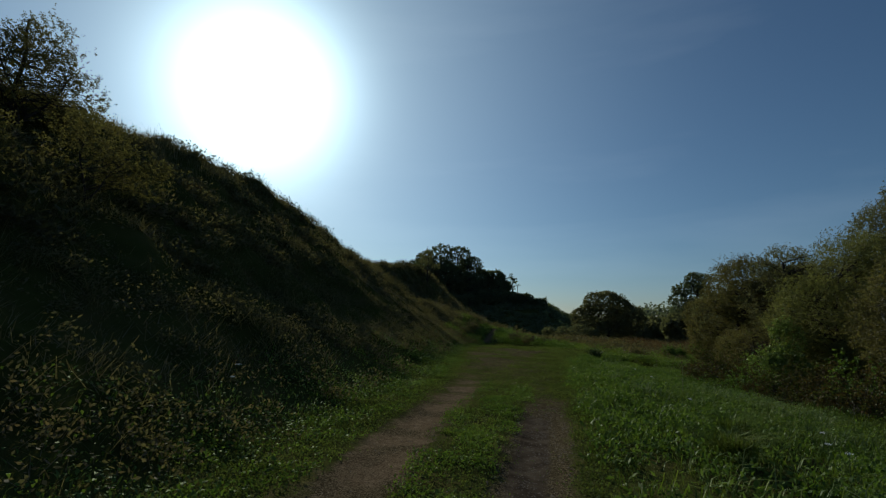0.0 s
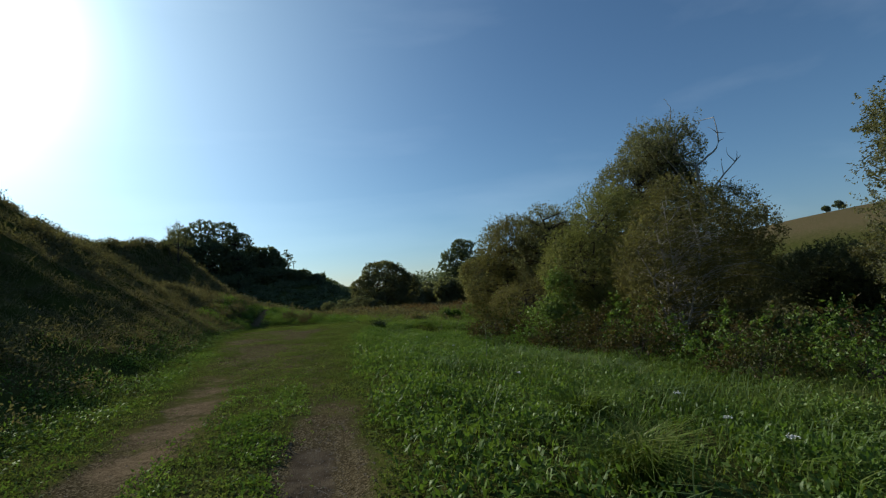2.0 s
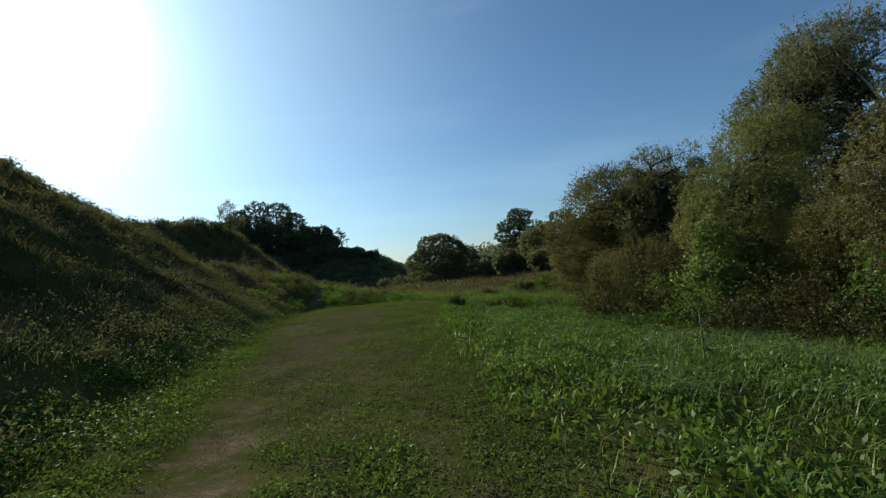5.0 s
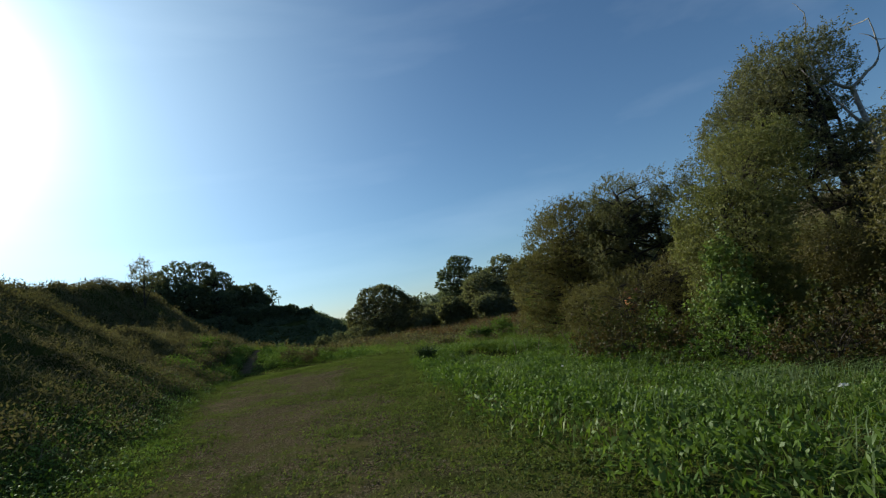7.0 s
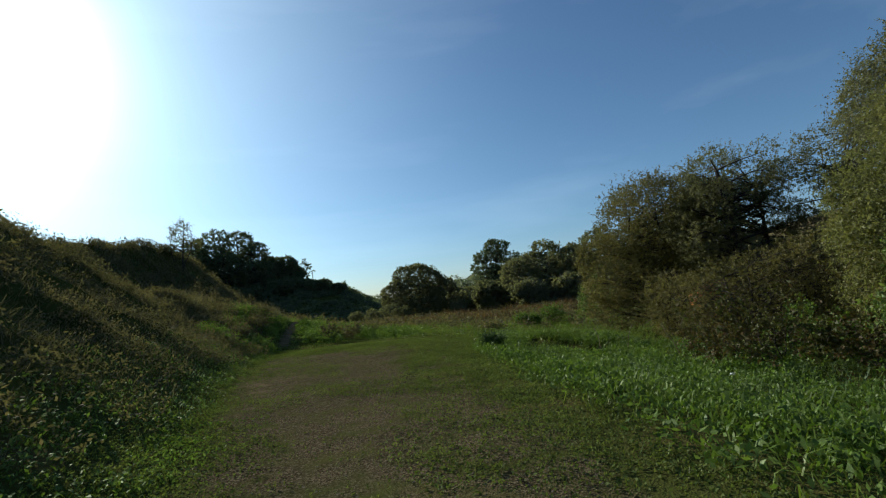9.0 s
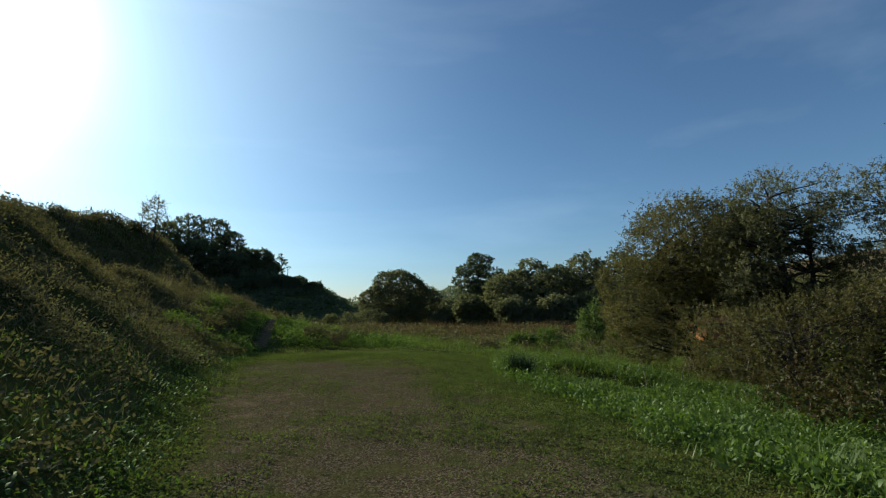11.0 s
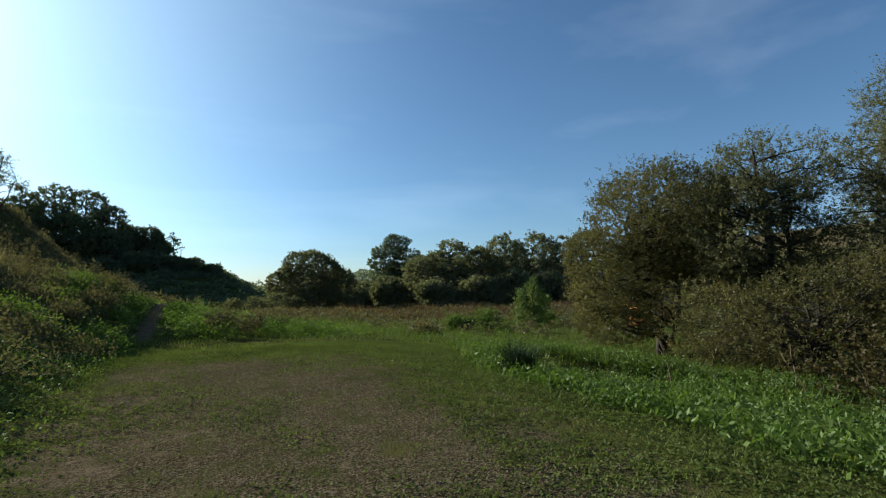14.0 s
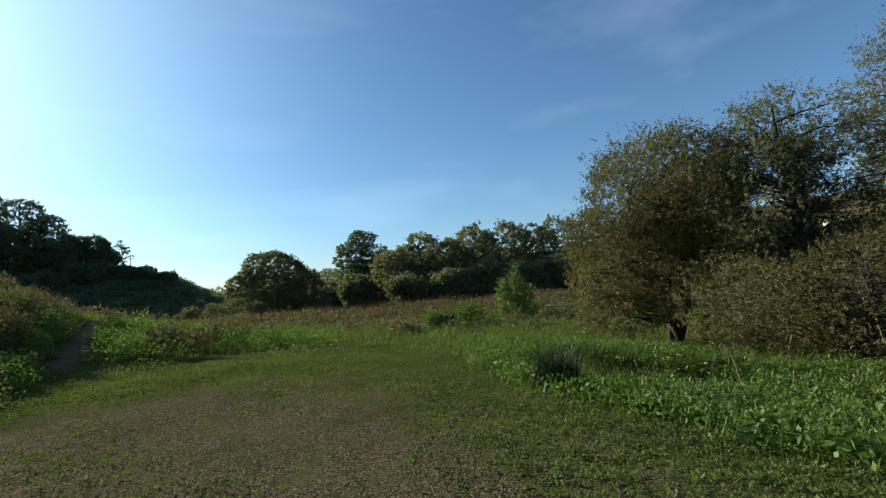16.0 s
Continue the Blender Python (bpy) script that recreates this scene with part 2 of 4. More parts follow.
def wave(x, y, scale, seed):
    """Smooth uneven lumps between -1 and 1."""
    g = np.random.default_rng(seed)
    total = np.zeros(np.broadcast(x, y).shape)
    for i in range(7):
        a = g.uniform(0, 2 * math.pi)
        f = 2 * math.pi / (scale * g.uniform(0.6, 1.7))
        total += np.sin((x * math.cos(a) + y * math.sin(a)) * f + g.uniform(0, 6.28))
    return total / 4.0


def hill_foot(y):
    return np.interp(y, [-80, 0, 14, 24, 30, 40, 55, 75, 100], [-4.6, -4.4, -3.9, -4.1, -4.5, -4.6, -4.8, -6.6, -8])


def apron_foot(y):
    return np.interp(y, [20, 28, 32, 38, 44, 52], [-4.2, -3.8, -3.5, -3.5, -4.0, -5.2])


def ridge(y):
    return np.interp(y, [-80, 0, 28, 37, 46, 52, 75], [-16, -15.5, -15.5, -16.5, -13.5, -12, -12])


def ridge_height(y):
    return np.interp(y, [-80, -10, 7, 12, 17, 22, 28, 33, 38, 46, 52, 60, 75, 90], [7.8, 7.6, 7.7, 8.05, 8.45, 8.4, 7.35, 6.3, 6.2, 6.8, 7.1, 5.8, 1.2, 0.0])


def land(x, y):
    x, y = np.asarray(x, float), np.asarray(y, float)
    foot, top, high = hill_foot(y), ridge(y), ridge_height(y)
    s = (foot - x) / (foot - top)
    prof = np.minimum(0.5 * (s + np.sqrt(s * s + 0.0020)), 1.0)
    curve = 0.65 * ease(y, 31, 39) * ease(62 - y, 0, 10)
    prof = prof * (1 - curve) + curve * prof * np.abs(prof)
    prof = prof - 0.022 * np.sin(2 * math.pi * prof)
    z = high * prof + np.maximum(s - 1, 0) * 0.25
    # low apron of the slope beside the footpath, with the scarp standing behind it
    apron = 0.62 * (apron_foot(y) - x)
    apron = 0.5 * (apron + np.sqrt(apron * apron + 0.05))
    apron = 2.55 - 0.5 * (2.55 - apron + np.sqrt((2.55 - apron) ** 2 + 0.3))
    apron = apron * ease(y, 25, 31) * ease(52 - y, 0, 12) * ease(x, -17, -9)
    z = 0.5 * (z + apron + np.sqrt((z - apron) ** 2 + 0.04)) - 0.1 * np.exp(-((z - apron) / 0.3) ** 2)
    z = z + 0.98 * ease(y, 27.5, 38) * ease(62 - y, 0, 20) * ease(x, -7, -4) * ease(1.5 - x, 0, 5)
    lump = np.maximum(ease(s, 0.02, 0.25), ease(apron, 0.3, 1.0)) * (1 - 0.55 * ease(apron, 0.6, 1.6))
    z = z + lump * (0.34 * wave(x, y, 3.6, 5) + 0.17 * wave(x, y, 1.4, 6))
    z = z + lump * ease(y, 26, 30) * ease(64 - y, 0, 8) * 0.26 * wave(x, y, 1.9, 67)
    # the valley side
    drop = np.interp(x, [0.5, 3, 4.5, 6, 11, 20, 60, 120], [0, -0.30, -0.46, -0.58, -1.05, -1.2, -1.2, -1.0])
    far_drop = np.interp(y, [24, 40, 60, 100], [0, -0.45, -0.8, -0.9])
    z = z + np.minimum(drop, far_drop * ease(x, -6, 2)) + ease(y, 30, 60) * 0.03 * wave(x, y, 9, 8)
    z = z + 0.02 * wave(x, y, 2.4, 9) + 0.008 * wave(x, y, 0.7, 10)
    # ditch among the tall grass
    z = z - 0.16 * ease(y, 9, 13) * ease(24 - y, 0, 3) * ease(x, 1.4, 3.0) * ease(7 - x, 0, 2)
    across, trench = ditch(x, y)
    z = z - 0.62 * trench * np.exp(-(across / 0.5) ** 4) + 0.14 * trench * ease(across, 0.25, 0.7) * ease(3.2 - across, 0, 2)
    # second hill, far behind the grove
    h2 = np.interp(x, [-260, -60, -30, -1, 5, 10, 16, 24], [26, 15, 11, 9.6, 8.0, 5.2, 1.6, 0])
    z = z + h2 * ease(y, 100, 138) * (1 - 0.8 * ease(y, 260, 420))
    # rising fields across the valley and the far rim
    z = z + 20 * ease(x, 70, 190) * ease(300 - y, 0, 200) + 9 * ease(y, 380, 900) + 14 * ease(np.abs(x), 400, 900)
    # wooded rise behind the thickets
    bearing = np.degrees(np.arctan2(x, np.maximum(y, 1.0)))
    z = z + np.interp(bearing, [2, 6, 13, 21, 27, 34, 42, 50], [0, 1, 7, 11, 17, 17, 6, 0]) * ease(np.hypot(x, y), 220, 330)
    # wheel ruts
    z = z - 0.06 * rut_right(x, y) - 0.035 * rut_left(x, y)
    return z


def ditch(x, y):
    """Distance across the short ditch (far side positive) and its strength along its length."""
    across = (x - 3.7) * 0.935 + (y - 24.6) * 0.355
    along = (x - 3.7) * 0.355 - (y - 24.6) * 0.935
    return across, ease(along, 0.3, 0.9) * ease(4.4 - along, 0, 1.0)


def rut_line_right(y):
    return np.interp(y, [-8, 1, 6, 12, 18, 26], [-1.3, -1.1, -0.75, -0.6, -0.3, 0.6])


def rut_line_left(y):
    return np.interp(y, [-8, 1, 4, 8, 14, 20, 26], [-2.9, -2.6, -2.6, -2.35, -2.5, -3.0, -3.0])


def rut_right(x, y):
    return np.exp(-((x - rut_line_right(y) - 0.05 * wave(x, y, 1.5, 53)) / (0.33 + 0.05 * wave(x, y, 1.2, 54))) ** 4) * ease(6.4 - y, 0, 2.2)


def rut_left(x, y):
    return np.exp(-((x - rut_line_left(y) - 0.09 * wave(x, y, 1.6, 51)) / (0.33 + 0.09 * wave(x, y, 1.3, 52))) ** 4) * ease(12 - y, 0, 5)


def verge(y):
    """Where the tall growth begins beside the track."""
    return np.interp(y, [-8, 1, 6, 12, 15, 18.5, 22, 26, 30], [-0.45, -0.4, -0.25, 0.1, 0.55, 1.25, 2.0, 3.6, 5.5])


def gravel_edge(y):
    return np.interp(y, [-8, 1, 6, 12, 15, 18.5, 22, 26, 30], [-0.45, -0.4, -0.25, 0.0, 0.25, 0.75, 1.9, 3.0, 3.6])


def track_left(y):
    return np.interp(y, [-8, 1, 4, 10, 16, 22, 26], [-3.7, -3.5, -3.2, -3.2, -3.6, -3.9, -3.6])


def gravel_mask(x, y):
    inside = ease(x, track_left(y) - 0.2, track_left(y) + 0.6) * ease(gravel_edge(y) + 0.25 - x, 0, 0.8)
    m = inside * np.interp(y, [-8, 6, 10, 14, 24, 26.5], [0.20, 0.24, 0.40, 0.64, 0.68, 0.0]) * (1 - 0.4 * ease(x, -0.8, 0.5) * ease(y, 9, 13))
    return np.maximum(m, 0.9 * np.maximum(np.exp(-((x - rut_line_right(y)) / 0.42) ** 4) * ease(10 - y, 0, 6), np.exp(-((x - rut_line_left(y)) / 0.42) ** 4) * ease(10 - y, 0, 6)))


def earth_mask(x, y):
    return 0.16 * gravel_mask(x, y) + np.maximum(np.exp(-((x - rut_line_left(y) - 0.12 * wave(x, y, 1.6, 51)) / 0.5) ** 2) * ease(13 - y, 0, 6) * np.clip(0.56 + 0.35 * wave(x, y, 0.8, 62), 0.15, 0.8), 0.55 * np.exp(-((x + 3.3) / 0.8) ** 2 - ((y - 20.8) / 3.2) ** 2) * np.clip(0.7 + 0.5 * wave(x, y, 1.0, 71), 0.1, 1.2)) + 0.75 * np.exp(-((x - np.interp(y, [28, 32, 38, 46], [-3.5, -3.35, -3.08, -3.0])) / 0.30) ** 2) * ease(y, 28.5, 30.5) * ease(46 - y, 0, 4) + 0.55 * ease(x, 112, 126) * ease(260 - y, 0, 60)


def mesh_of(name, verts, faces):
    """A mesh from arrays: faces all of one size."""
    me = bpy.data.meshes.new(name)
    verts, faces = np.asarray(verts, np.float32), np.asarray(faces, np.int32)
    k = faces.shape[1]
    me.vertices.add(len(verts))
    me.vertices.foreach_set("co", verts.ravel())
    me.loops.add(faces.size)
    me.loops.foreach_set("vertex_index", faces.ravel())
    me.polygons.add(len(faces))
    me.polygons.foreach_set("loop_start", np.arange(0, faces.size, k, dtype=np.int32))
    me.update(calc_edges=True)
    return me


def part(name, me, mat, parent=None, label="", smooth=False):
    ob = new(name, me)
    me.materials.append(mat)
    if smooth:
        me.polygons.foreach_set("use_smooth", np.ones(len(me.polygons), bool))
    if parent is not None:
        ob.parent = parent
    if label:
        ob["label"] = label
    return ob


def steps(*runs):
    """Grid lines: (from, to, step) one after another."""
    return np.unique(np.concatenate([np.arange(a, b, c) for a, b, c in runs] + [[runs[-1][1]]]))


xs = steps((-2000, -400, 100), (-400, -60, 20), (-60, -18, 2), (-18, -6, 0.5), (-6, 3, 0.16), (3, 14, 0.45), (14, 60, 2), (60, 400, 15), (400, 2000, 100))
ys = steps((-1500, -100, 100), (-100, -10, 6), (-10, -4, 0.5), (-4, 27, 0.18), (27, 56, 0.5), (56, 160, 3), (160, 500, 20), (500, 3000, 150))
gx, gy = np.meshgrid(xs, ys)
gz = land(gx, gy)
w, h = len(xs), len(ys)
idx = np.arange(w * h).reshape(h, w)
quads = np.stack([idx[:-1, :-1], idx[:-1, 1:], idx[1:, 1:], idx[1:, :-1]], -1).reshape(-1, 4)
ground_mesh = mesh_of("ground", np.stack([gx, gy, gz], -1).reshape(-1, 3), quads)
for mask, values in (("gravel", gravel_mask(gx, gy)), ("earth", earth_mask(gx, gy)), ("mud", 0.9 * np.exp(-((gx - rut_line_right(gy) + 0.08 - 0.04 * wave(gx, gy, 1.2, 63)) / 0.24) ** 4) * ease(gy, -6.0, -4.0) * ease(5.4 - gy, 0, 0.8))):
    at = ground_mesh.attributes.new(mask, "FLOAT", "POINT")
    at.data.foreach_set("value", np.asarray(values, np.float32).ravel())
tagged(part("ground", ground_mesh, GROUND, smooth=True), "rutted gravel and earth track between turf and grassy slope", "ground", kind="structure")

# ---- grass, herbs and leaves: joined blades ----
rng = np.random.default_rng(7)


def blades(points, height, width, lean=0.35, spread=1.0, plain=False, drift=None):
    """Bent grass blades, two faces each (a quad and a folded tip)."""
    n = len(points)
    height = np.broadcast_to(height, n) * rng.uniform(0.6, 1.3, n)
    width = np.broadcast_to(width, n) * rng.uniform(0.7, 1.3, n)
    a = rng.uniform(0, 2 * math.pi, n) if drift is None else rng.normal(drift, 0.9, n)
    d = np.stack([np.cos(a), np.sin(a), np.zeros(n)], -1)
    b = a + rng.uniform(0.8, 2.3, n)
    side = np.stack([np.cos(b), np.sin(b), np.zeros(n)], -1) * width[:, None] * 0.5
    bend = np.abs(rng.normal(lean, 0.2, n))[:, None]
    up = np.array([0, 0, 1.0])
    base = points - up * 0.02
    mid = base + up * height[:, None] * 0.55 + d * height[:, None] * 0.25 * bend * spread
    tip = base + up * (height * (1 - 0.35 * np.clip(bend[:, 0], 0, 1.5)))[:, None] + d * height[:, None] * bend * spread
    if plain:
        v = np.stack([base - side, base + side, tip + side * 0.25, tip - side * 0.25], 1)
        return v.reshape(-1, 3), np.arange(n)[:, None] * 4 + [0, 1, 2, 3]
    v = np.stack([base - side, base + side, mid + side * 0.8, mid - side * 0.8, tip + side * 0.12, tip - side * 0.12], 1)
    o = np.arange(n)[:, None] * 6
    f = np.concatenate([o + [0, 1, 2, 3], o + [3, 2, 4, 5]], 0)
    return v.reshape(-1, 3), f


def leaves(points, length, width, droop=0.3, flat=0.5):
    """Pointed leaves, each folded along its rib."""
    n = len(points)
    length = np.broadcast_to(length, n) * rng.uniform(0.6, 1.35, n)
    width = np.broadcast_to(width, n) * rng.uniform(0.7, 1.3, n)
    a = rng.uniform(0, 2 * math.pi, n)
    el = rng.normal(-droop, flat, n)
    d = np.stack([np.cos(a) * np.cos(el), np.sin(a) * np.cos(el), np.sin(el)], -1)
    r = rng.normal(0, 1, (n, 3))
    s = np.cross(d, r)
    s /= np.linalg.norm(s, axis=1)[:, None] + 1e-9
    v = np.stack([points, points + d * (length * 0.45)[:, None] + s * (width * 0.5)[:, None], points + d * length[:, None], points + d * (length * 0.45)[:, None] - s * (width * 0.5)[:, None]], 1)
    f = np.arange(n)[:, None] * 4 + [0, 1, 2, 3]
    return v.reshape(-1, 3), f


def narrow_leaves(points, length, width, droop=0.3, flat=0.6):
    """Narrow willow-like leaves, one triangle each."""
    n = len(points)
    length = length * rng.uniform(0.6, 1.35, n)
    width = width * rng.uniform(0.7, 1.3, n)
    a = rng.uniform(0, 2 * math.pi, n)
    el = rng.normal(-droop, flat, n)
    d = np.stack([np.cos(a) * np.cos(el), np.sin(a) * np.cos(el), np.sin(el)], -1)
    s = np.cross(d, rng.normal(0, 1, (n, 3)))
    s /= np.linalg.norm(s, axis=1)[:, None] + 1e-9
    v = np.stack([points - s * (width * 0.5)[:, None], points + s * (width * 0.5)[:, None], points + d * length[:, None]], 1)
    return v.reshape(-1, 3), np.arange(n)[:, None] * 3 + [0, 1, 2]


def rosette_leaves(points, length, width, rise=0.5):
    """Broad herb leaves: a rising stalk half and a nodding tip half."""
    n = len(points)
    length = np.broadcast_to(length, n) * rng.uniform(0.6, 1.3, n)
    width = np.broadcast_to(width, n) * rng.uniform(0.7, 1.25, n)
    a = rng.uniform(0, 2 * math.pi, n)
    e1 = rng.normal(rise, 0.3, n)
    e2 = e1 - rng.uniform(0.4, 1.2, n)
    d1 = np.stack([np.cos(a) * np.cos(e1), np.sin(a) * np.cos(e1), np.sin(e1)], -1)
    d2 = np.stack([np.cos(a) * np.cos(e2), np.sin(a) * np.cos(e2), np.sin(e2)], -1)
    s = np.stack([-np.sin(a), np.cos(a), rng.normal(0, 0.25, n)], -1) * width[:, None] * 0.5
    m = points + d1 * length[:, None] * 0.55
    t = m + d2 * length[:, None] * 0.5
    v = np.stack([points - s * 0.25, points + s * 0.25, m + s, m - s, t + s * 0.15, t - s * 0.15], 1)
    o = np.arange(n)[:, None] * 6
    f = np.concatenate([o + [0, 1, 2, 3], o + [3, 2, 4, 5]], 0)
    return v.reshape(-1, 3), f


def scatter(x0, x1, y0, y1, n, keep=None):
    x, y = rng.uniform(x0, x1, n), rng.uniform(y0, y1, n)
    if keep is not None:
        ok = rng.uniform(0, 1, n) < keep(x, y)
        x, y = x[ok], y[ok]
    return np.stack([x, y, land(x, y)], -1)


def tufted(points, each, spread):
    """Several blades round every point."""
    p = np.repeat(points, each, 0)
    p[:, :2] += rng.normal(0, spread, (len(p), 2))
    p[:, 2] = land(p[:, 0], p[:, 1])
    return p


def join(*sets):
    v, f, o = [], [], 0
    for a, b in sets:
        v.append(a)
        f.append(b + o)
        o += len(a)
    return np.concatenate(v), np.concatenate(f)


def stuff(name, geometry, mat, label, category):
    return tagged(part(name, mesh_of(name, *geometry), mat), label, category, kind="stuff")


def on_verge(x, y):
    return ease(x, verge(y) - 0.15, verge(y) + 0.35)


def clear_of_ditch(x, y):
    across, trench = ditch(x, y)
    return 1 - 0.97 * trench * np.exp(-((across + 0.1) / 0.65) ** 4)


def off_track(x, y):
    return np.clip(1 - gravel_mask(x, y) * 1.25 - earth_mask(x, y) * 1.3, 0.0, 1)


def mounds(points, each, radius, height):
    """Leaf places over low domes of weeds."""
    p = np.repeat(points, each, 0)
    k = np.repeat(rng.uniform(0.6, 1.35, len(points)), each)
    d = rng.normal(0, 1, (len(p), 3))
    d /= np.linalg.norm(d, axis=1)[:, None]
    d[:, 2] = np.abs(d[:, 2])
    r = rng.uniform(0.25, 1, len(p)) ** 0.5
    p = p + d * np.stack([radius * k * r, radius * k * r, height * k * r], -1)
    p[:, 2] = np.maximum(p[:, 2], land(p[:, 0], p[:, 1]) + 0.02)
    return p


def low_growth(x, y):
    return ease(y, 9, 12.5) * ease(21.5 - y, 0, 2) * ease(x, 1.3, 2.4)


# tall verge on the valley side
p = scatter(-0.6, 7, -4, 27, 74000, lambda x, y: clear_of_ditch(x, y) * on_verge(x, y) * (1 - 0.6 * ease(3 - x, 0, 1.5)) * np.clip(0.5 + 0.6 * wave(x, y, 2.0, 21), 0.1, 1))
stuff("verge_grass", blades(p, (0.24 + 0.10 * ease(p[:, 0], 0.5, 2.5)) * (1 - 0.45 * low_growth(p[:, 0], p[:, 1])), 0.013, 1.0), GRASS, "lush green knee-high grass beside the track", "grass")
p = scatter(0.6, 6.5, 0, 24, 26000, lambda x, y: ease(x, verge(y) + 0.7, verge(y) + 1.6) * clear_of_ditch(x, y) * (0.3 + 0.7 * ease(y, 6, 8.5) * ease(14 - y, 0, 3)) * ease(wave(x, y, 2.4, 31), 0.05, 0.6))
stuff("lodged_grass", blades(p, 0.42, 0.012, 1.2, drift=-0.5), LODGED, "long grass blown flat and lying in swathes", "grass")
p = scatter(-0.6, 5.5, -4, 26, 10000, lambda x, y: clear_of_ditch(x, y) * on_verge(x, y) * np.clip(0.55 + 0.9 * wave(x, y, 2.6, 22), 0.1, 1))
p[:, 2] += 0.11 * np.clip(wave(p[:, 0], p[:, 1], 1.1, 69), -0.4, 1.2)
stuff("verge_herbs", join(rosette_leaves(mounds(p, 6, 0.17, 0.20), 0.080, 0.028, 0.95), leaves(mounds(p, 17, 0.17, 0.21), 0.054, 0.023, -0.7, 0.45)), HERB, "broad-leaved green herbs with dew along the track", "herbs")
p = scatter(-0.6, 4.5, -1, 26, 32000, lambda x, y: clear_of_ditch(x, y) * on_verge(x, y) * np.clip(0.6 + 0.6 * wave(x, y, 1.5, 32), 0.1, 1))
p[:, 2] += rng.uniform(0, 0.16, len(p))
stuff("verge_weeds", leaves(p, 0.075, 0.032, -0.6, 0.4), HERB, "small-leaved weeds filling the verge", "herbs")
p = scatter(1.2, 7.2, 15.5, 28, 4600, lambda x, y: on_verge(x, y) * clear_of_ditch(x, y) * np.clip(0.6 + 0.7 * wave(x, y, 2.0, 66), 0.1, 1))
stuff("bank_herbs", leaves(mounds(p, 16, 0.18, 0.22), 0.075, 0.034, -0.5, 0.4), HERB, "lush broad-leaved herbs between track and willows", "herbs")
# low cover of the track
p = scatter(-4.2, 4.6, -1.5, 28, 1200000, lambda x, y: np.clip(off_track(x, y) * 1.15 - 0.1, np.interp(y, [6, 12], [0.16, 0.42]) * np.clip(0.5 + 1.2 * wave(x, y, 2.6, 61), 0.1, 1.3) + 0.5 * ease(y, 8, 13) * ease(x - gravel_edge(y), -2.2, -0.4), 1) * ease(verge(y) + 0.6 - x, 0, 0.5) * (1 - 0.93 * rut_right(x, y)) * (1 - 0.92 * rut_left(x, y)) * np.clip(0.66 + 0.5 * wave(x, y, 0.9, 23), 0.1, 1) * np.clip(0.75 + 0.7 * wave(x, y, 0.24, 72), 0.15, 1.15))
p[:, 2] += rng.uniform(0.0, 0.03, len(p)) * (1 + np.clip(wave(p[:, 0], p[:, 1], 0.24, 72), 0, 1))
stuff("track_clover", narrow_leaves(p, 0.0225 * rng.uniform(0.6, 1.3, len(p)), 0.020, -0.35, 0.4), CLOVER, "low clover and plantain spread over the gravel track", "low herbs")
p = scatter(-5.2, 4.6, -2, 28, 90000, lambda x, y: np.clip(off_track(x, y) - 0.15, 0, 1) * (0.55 + 0.5 * wave(x, y, 1.2, 24)))
stuff("track_grass", blades(p, 0.085, 0.007, 0.7, plain=True), GRASS, "short trodden grass along and between the wheel ruts", "grass")
p = np.concatenate([scatter(-3.9, 0.6, -1, 26, 4500, lambda x, y: np.clip(gravel_mask(x, y) * 1.3, 0.1, 1)), scatter(-1.7, -0.3, -0.5, 8, 7000, rut_right)])
pr = rng.uniform(0.005, 0.013, len(p))
corner = np.array([[1, 0, 0], [0, 1, 0], [-1, 0, 0], [0, -1, 0], [0, 0, 0.7], [0, 0, -0.7]])
pv = p[:, None] + corner[None] * rng.uniform(0.7, 1.3, (len(p), 6, 1)) * pr[:, None, None]
pf = np.arange(len(p))[:, None, None] * 6 + np.array([[0, 1, 4], [1, 2, 4], [2, 3, 4], [3, 0, 4]])[None]
stuff("track_pebbles", (pv.reshape(-1, 3), pf.reshape(-1, 3)), PEBBLE, "small grey stones pressed into the track", "pebbles")
p = np.concatenate([scatter(-2.6, -0.9, -1.5, 10, 60000, lambda x, y: np.clip(1 - 1.6 * rut_right(x, y) - 1.4 * rut_left(x, y), 0, 1) * ease(10 - y, 0, 4) * np.clip(0.35 + 0.8 * wave(x, y, 0.8, 64), 0, 1)), scatter(-4.6, -2.8, -1.5, 16, 60000, lambda x, y: np.clip(1 - 1.6 * rut_left(x, y), 0, 1) * ease(-x, 2.8, 3.5) * np.clip(0.35 + 0.8 * wave(x, y, 1.0, 65), 0, 1))])
p[:, 2] += rng.uniform(0.0, 0.055, len(p))
stuff("strip_herbs", narrow_leaves(p, 0.028 * rng.uniform(0.6, 1.4, len(p)), 0.021, -0.5, 0.4), HERB, "dense small-leaved herbs between the wheel ruts", "low herbs")
# slope
p = scatter(-16.5, -4.0, -6, 34, 9000, lambda x, y: ease(-x, 4.2, 6.0) * (0.6 + 0.5 * wave(x, y, 2.2, 25)))
near = p[p[:, 0] > -10]
stuff("slope_grass", join(blades(tufted(p, 10, 0.13), 0.26, 0.015, 0.9, plain=True), blades(tufted(near, 9, 0.14), 0.20, 0.010, 0.95, plain=True)), SLOPE, "tussocky half-dry grass covering the steep slope", "grass")
p = scatter(-11, -3.7, -4, 32, 2600, lambda x, y: ease(-x, 3.7, 4.6) * ease(12 + x, 0, 4) * np.clip(0.45 + 0.8 * wave(x, y, 2.2, 26), 0.05, 1))
stuff("slope_weeds", leaves(mounds(p, 70, 0.36, 0.36), 0.055, 0.026, -0.4, 0.5), WEED, "leafy weeds in dense humps over the slope", "herbs")
